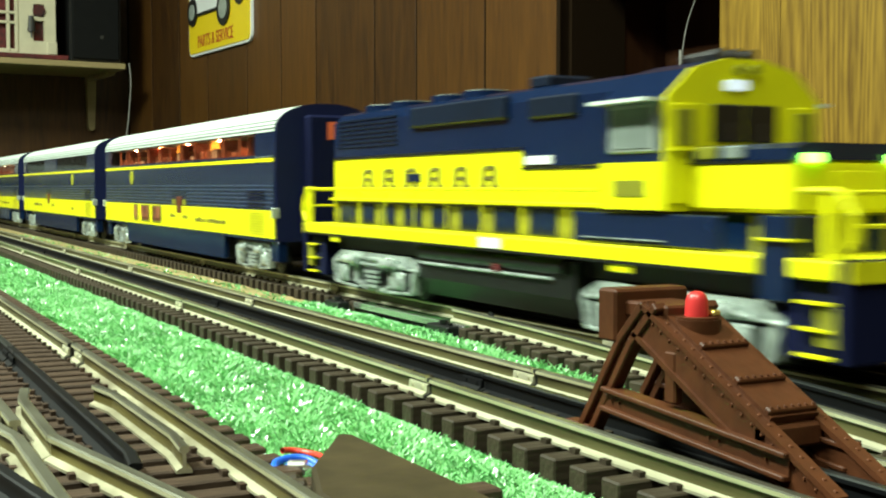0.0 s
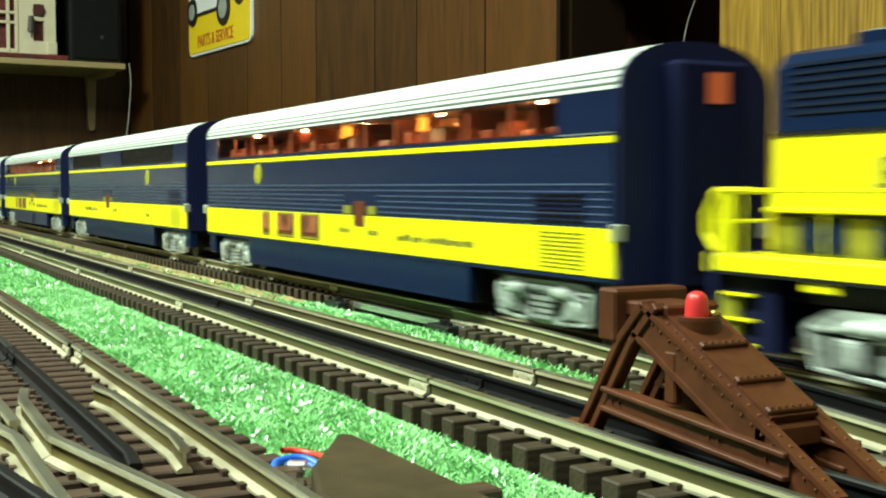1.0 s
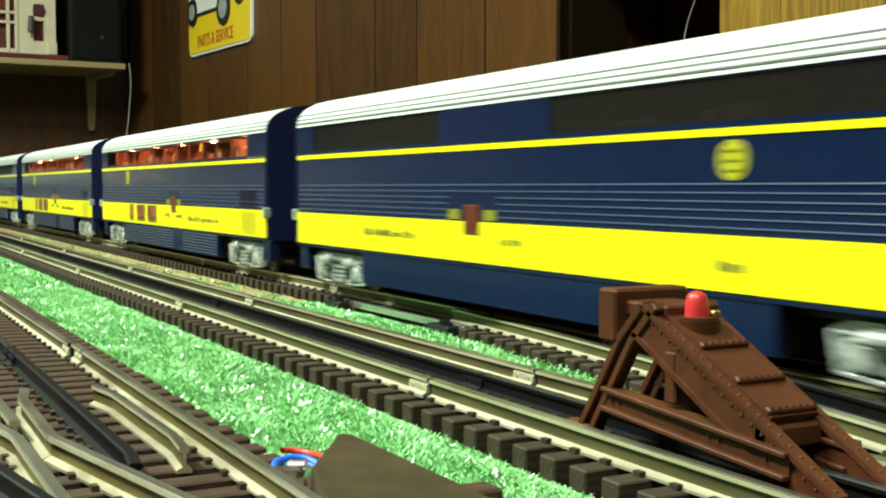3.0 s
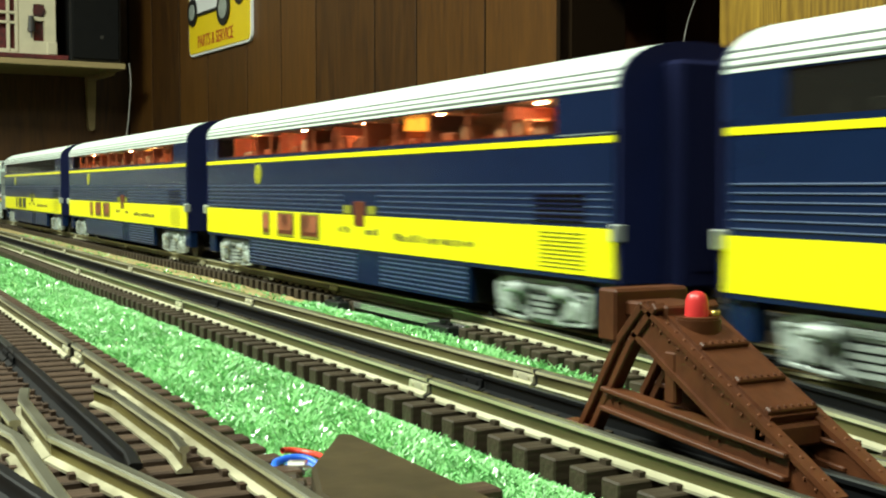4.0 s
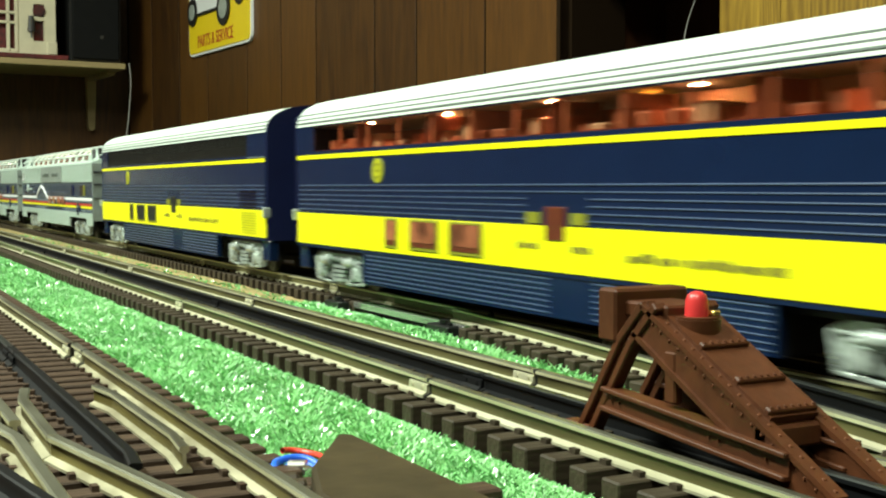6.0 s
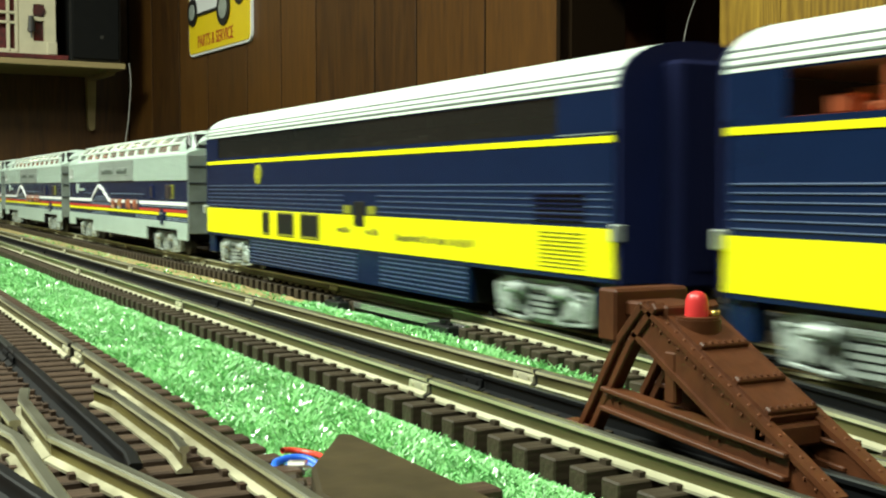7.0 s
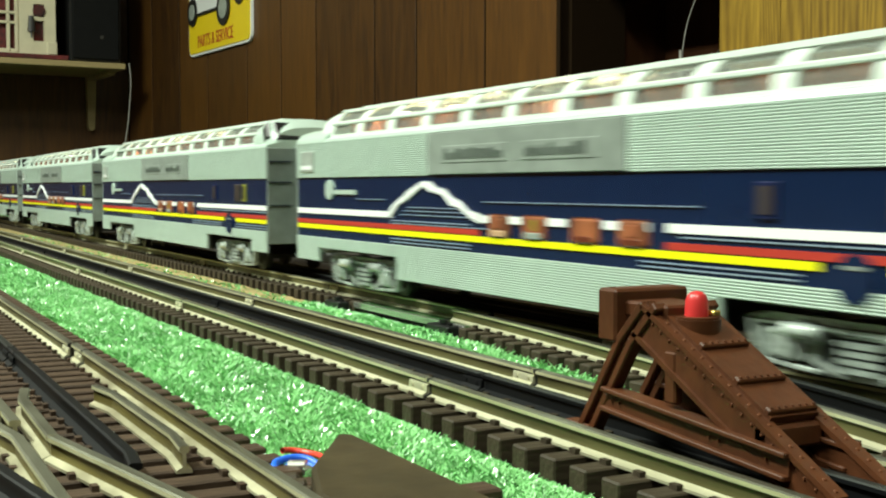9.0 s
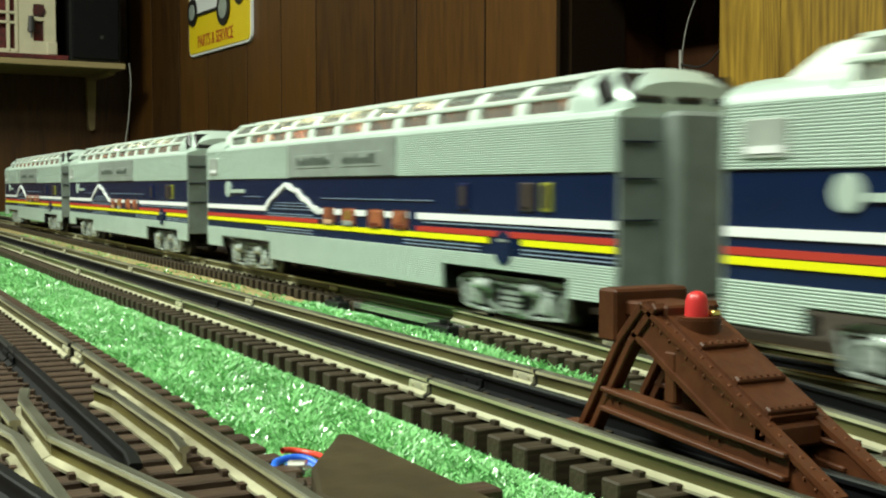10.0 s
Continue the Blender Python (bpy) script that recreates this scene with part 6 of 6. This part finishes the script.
        box(bm, NF - 0.0004, NF + 0.0022, y - 0.0030, y + 0.0030, 0.0582, 0.0608, 0.0006)
        part("class_lamp", bm, M_HEADLAMP, nose, "bright greenish marker lamp")
    bm = B()
    box(bm, NF - 0.0004, NF + 0.0006, -0.0080, 0.0080, 0.0450, 0.0560, 0.0003)
    part("nose_door", bm, M_YELLOW, nose)
    # porches, pilots, steps
    for s, X in ((1, X1), (-1, X0)):
        a, b = sorted((X - s * 0.012, X - s * 0.008))
        bm = B()
        box(bm, a, b, -RW, RW, 0.0060, z_sill1 + 0.0004, 0.0006)
        # Near-black navy puts the shade low on the ends into the colour.
        part("pilot", bm, M_RUBBER, c, "navy pilot darkened for shade")
        bm = B()
        a, b = sorted((X - s * 0.0078, X - s * 0.0070))
        box(bm, a, b, -RW, RW, z_sill0, z_sill1)
        part("end_stripe", bm, M_YELLOW, c, "yellow end stripe")
        bm = B()
        a, b = sorted((X - s * 0.012, X + s * 0.012))
        box(bm, a, b, -0.0035, 0.0035, 0.0075, 0.0135, 0.001)
        part("coupler", bm, M_BLACK, c)
        for q in (-1, 1):
            for z in (0.0070, 0.0140, 0.0210):
                bm = B()
                a, b = sorted((X - s * 0.0255, X - s * 0.0140))
                box(bm, a, b, q * 0.0265 - 0.0050, q * 0.0265 + 0.0050, z, z + 0.0007)
                part("step", bm, M_YELLOW, c, "yellow edged step")
        bm = B()
        for q in (-1, 1):
            a, b = sorted((X - s * 0.0330, X - s * 0.0120))
            box(bm, a, b, q * 0.0245 - 0.0040, q * 0.0245 + 0.0040, 0.0060, z_sill0 - 0.0002)
        # Step wells take the same shade-dark colour.
        part("step_well", bm, M_RUBBER, c, "navy step well darkened for shade")
        bm = B()
        a, b = sorted((X - s * 0.0190, X - s * 0.0120))
        for q in (-1, 1):
            box(bm, a, b, q * 0.0294 - 0.0010, q * 0.0294 + 0.0010, 0.0100, 0.0205, 0.0003)
        part("step_panel", bm, M_OLIVE, c, "dull gold panel on the step well")
        # end rails
        bm = B()
        for q in (-1, 1):
            rod(bm, (X - s * 0.010, q * 0.0300, z_sill1), (X - s * 0.0085, q * 0.0300, 0.0500), 0.0007, 6)
            rod(bm, (X - s * 0.0085, q * 0.0300, 0.0500), (X - s * 0.0085, q * 0.0085, 0.0500), 0.0007, 6)
            rod(bm, (X - s * 0.0085, q * 0.0085, 0.0500), (X - s * 0.010, q * 0.0085, z_sill1), 0.0007, 6)
            rod(bm, (X - s * 0.0094, q * 0.0300, 0.0415), (X - s * 0.0094, q * 0.0085, 0.0415), 0.00055, 6)
            x = X - s * 0.0105
            beam(bm, (x - s * 0.0050, q * 0.0304, z_sill1), (x - s * 0.0050, q * 0.0304, 0.0500), 0.0012, 0.0030, up=(1, 0, 0))
            rod(bm, (x, q * 0.0306, z_sill1 + 0.0006), (x + s * 0.0042, q * 0.0306, 0.0380), 0.0010, 8)
            rod(bm, (x + s * 0.0042, q * 0.0306, 0.0380), (x + s * 0.0042, q * 0.0306, 0.0440), 0.0010, 8)
            rod(bm, (x + s * 0.0042, q * 0.0306, 0.0440), (x - s * 0.0010, q * 0.0306, 0.0505), 0.0010, 8)
            rod(bm, (x - s * 0.0010, q * 0.0306, 0.0505), (x - s * 0.0140, q * 0.0306, 0.0505), 0.0010, 8)
        many(part("end_rail", bm, M_YELLOW, c, "yellow end railing"))
    bm = B()
    for s in (-1, 1):
        y = s * (RW - 0.0006)
        rod(bm, (X0 + 0.014, y, 0.0505), (CR - 0.002, y, 0.0505), 0.00065, 6)
        rod(bm, (X0 + 0.014, y, 0.0505), (X0 + 0.012, y, z_sill1), 0.00065, 6)
    part("handrail", bm, M_YELLOW, c, "thin yellow handrail")
    for i in range(9):
        for s in (-1, 1):
            bm = B()
            x = HR + 0.002 + i * 0.0300
            rod(bm, (x, s * (RW - 0.0006), z_sill1), (x, s * (RW - 0.0006), 0.0505), 0.00032, 6)
            part("stanchion", bm, M_YELLOW, c)
    # tank
    bm = B()
    prof = [(-0.0270, 0.0250), (-0.0270, 0.0120), (-0.0220, 0.0045), (0.0220, 0.0045), (0.0270, 0.0120), (0.0270, 0.0250)]
    extrude(bm, prof, -0.045, 0.079)
    tank = part("fuel_tank", bm, M_BLACK, c, "black fuel tank")
    bm = B()
    for s in (-1, 1):
        rod(bm, (-0.041, s * 0.0265, 0.0232), (0.073, s * 0.0265, 0.0232), 0.0030, 14)
    part("air_tank", bm, M_BLACK, tank, smooth=True)
    # Bright rods added for the highlight along the tank's edge.
    bm = B()
    for s in (-1, 1):
        rod(bm, (-0.045, s * 0.0278, 0.0185), (0.065, s * 0.0278, 0.0185), 0.0007, 10)
    part("tank_pipe", bm, M_TRUCK, tank, "thin bright rod standing for the tank's edge highlight", smooth=True)
    bm = B()
    for s in (-1, 1):
        rod(bm, (0.027, s * 0.0262, 0.0212), (0.027, s * 0.0292, 0.0212), 0.0026, 12)
    part("filler_cap", bm, M_WINE, tank, "dark red filler cap")
    bm = B()
    both(bm, 0.019, 0.035, 0.0007, z_sill0 + 0.0008, z_sill1 - 0.0006, wide=RW)
    part("sill_plate", bm, M_WHITEPAINT, c, "small pale plate on the sill")
    truck(c, -0.091, 0.0480, "silver locomotive truck", 2, 0.0200, 0.0282)
    truck(c, 0.133, 0.0480, "silver locomotive truck", 2, 0.0200, 0.0282)
    return c


LAMPS = [0.066, 0.148, 0.230, 0.313, 0.395]
STD = [(0.0357, 0.440)]
WORDS = [(0.130, 0.0285, 0.070), (0.226, 0.0300, 0.014), (0.192, 0.0300, 0.012)]
TRAIN = [(locomotive(), -0.434, 0.112)]
cars = [
    coach("navy and yellow coach with warm lit windows and plain skirt", True, STD, True, False, LAMPS, 0.2075, 0.3578, WORDS, True, (0.172, 0.262)),
    coach("navy and yellow coach with dark windows, no lower windows", False, [(0.0376, 0.212), (0.297, 0.440)], False, False, [], 0.268, 0.1168, [(0.346, 0.0300, 0.055), (0.238, 0.0305, 0.014), (0.1158, 0.0285, 0.008)], True),
    coach("navy and yellow coach with lit windows and fluted sides", True, STD, True, True, LAMPS, 0.2075, 0.3578, WORDS, True, (0.172, 0.185)),
    coach("navy and yellow coach with orange lit windows, fluted skirt", True, STD, True, True, LAMPS, 0.2075, 0.3578, WORDS, True, (0.176,)),
    coach("navy and yellow coach with unlit black windows, fluted skirt", False, [(0.0357, 0.440)], True, True, [], 0.2075, 0.3578, WORDS, False),
    dome_car("silver dome car with navy band and mountain line", [0.23, 0.320, 0.372]),
    dome_car("silver dome car with navy band, lamps lit in dome", [0.22, 0.315, 0.365]),
    dome_car("silver dome car with navy band, lamps lit in dome", [0.22, 0.32]),
    dome_car("silver dome car with navy band, last of the train", [0.23, 0.32]),
]
for i, car in enumerate(cars):
    TRAIN.append((car, FIRST_FRONT - CAR_LEN / 2 - CAR_PITCH * i, 0.178))


def wheel_rows(x):
    """Wheels roll with the train: one row a frame, since they turn fast."""
    return [(i / FPS, pose(x, 0, 0.0085, 0, math.degrees((SPEED * i / FPS + lead(i / FPS)) / 0.0085), 0)) for i in range(10 * FPS + 1)]


def motions():
    for car, offset, half in TRAIN:
        walk(car, train_rows(offset, half))
    for wheel, x in WHEELS:
        walk(wheel, wheel_rows(x))


motions()
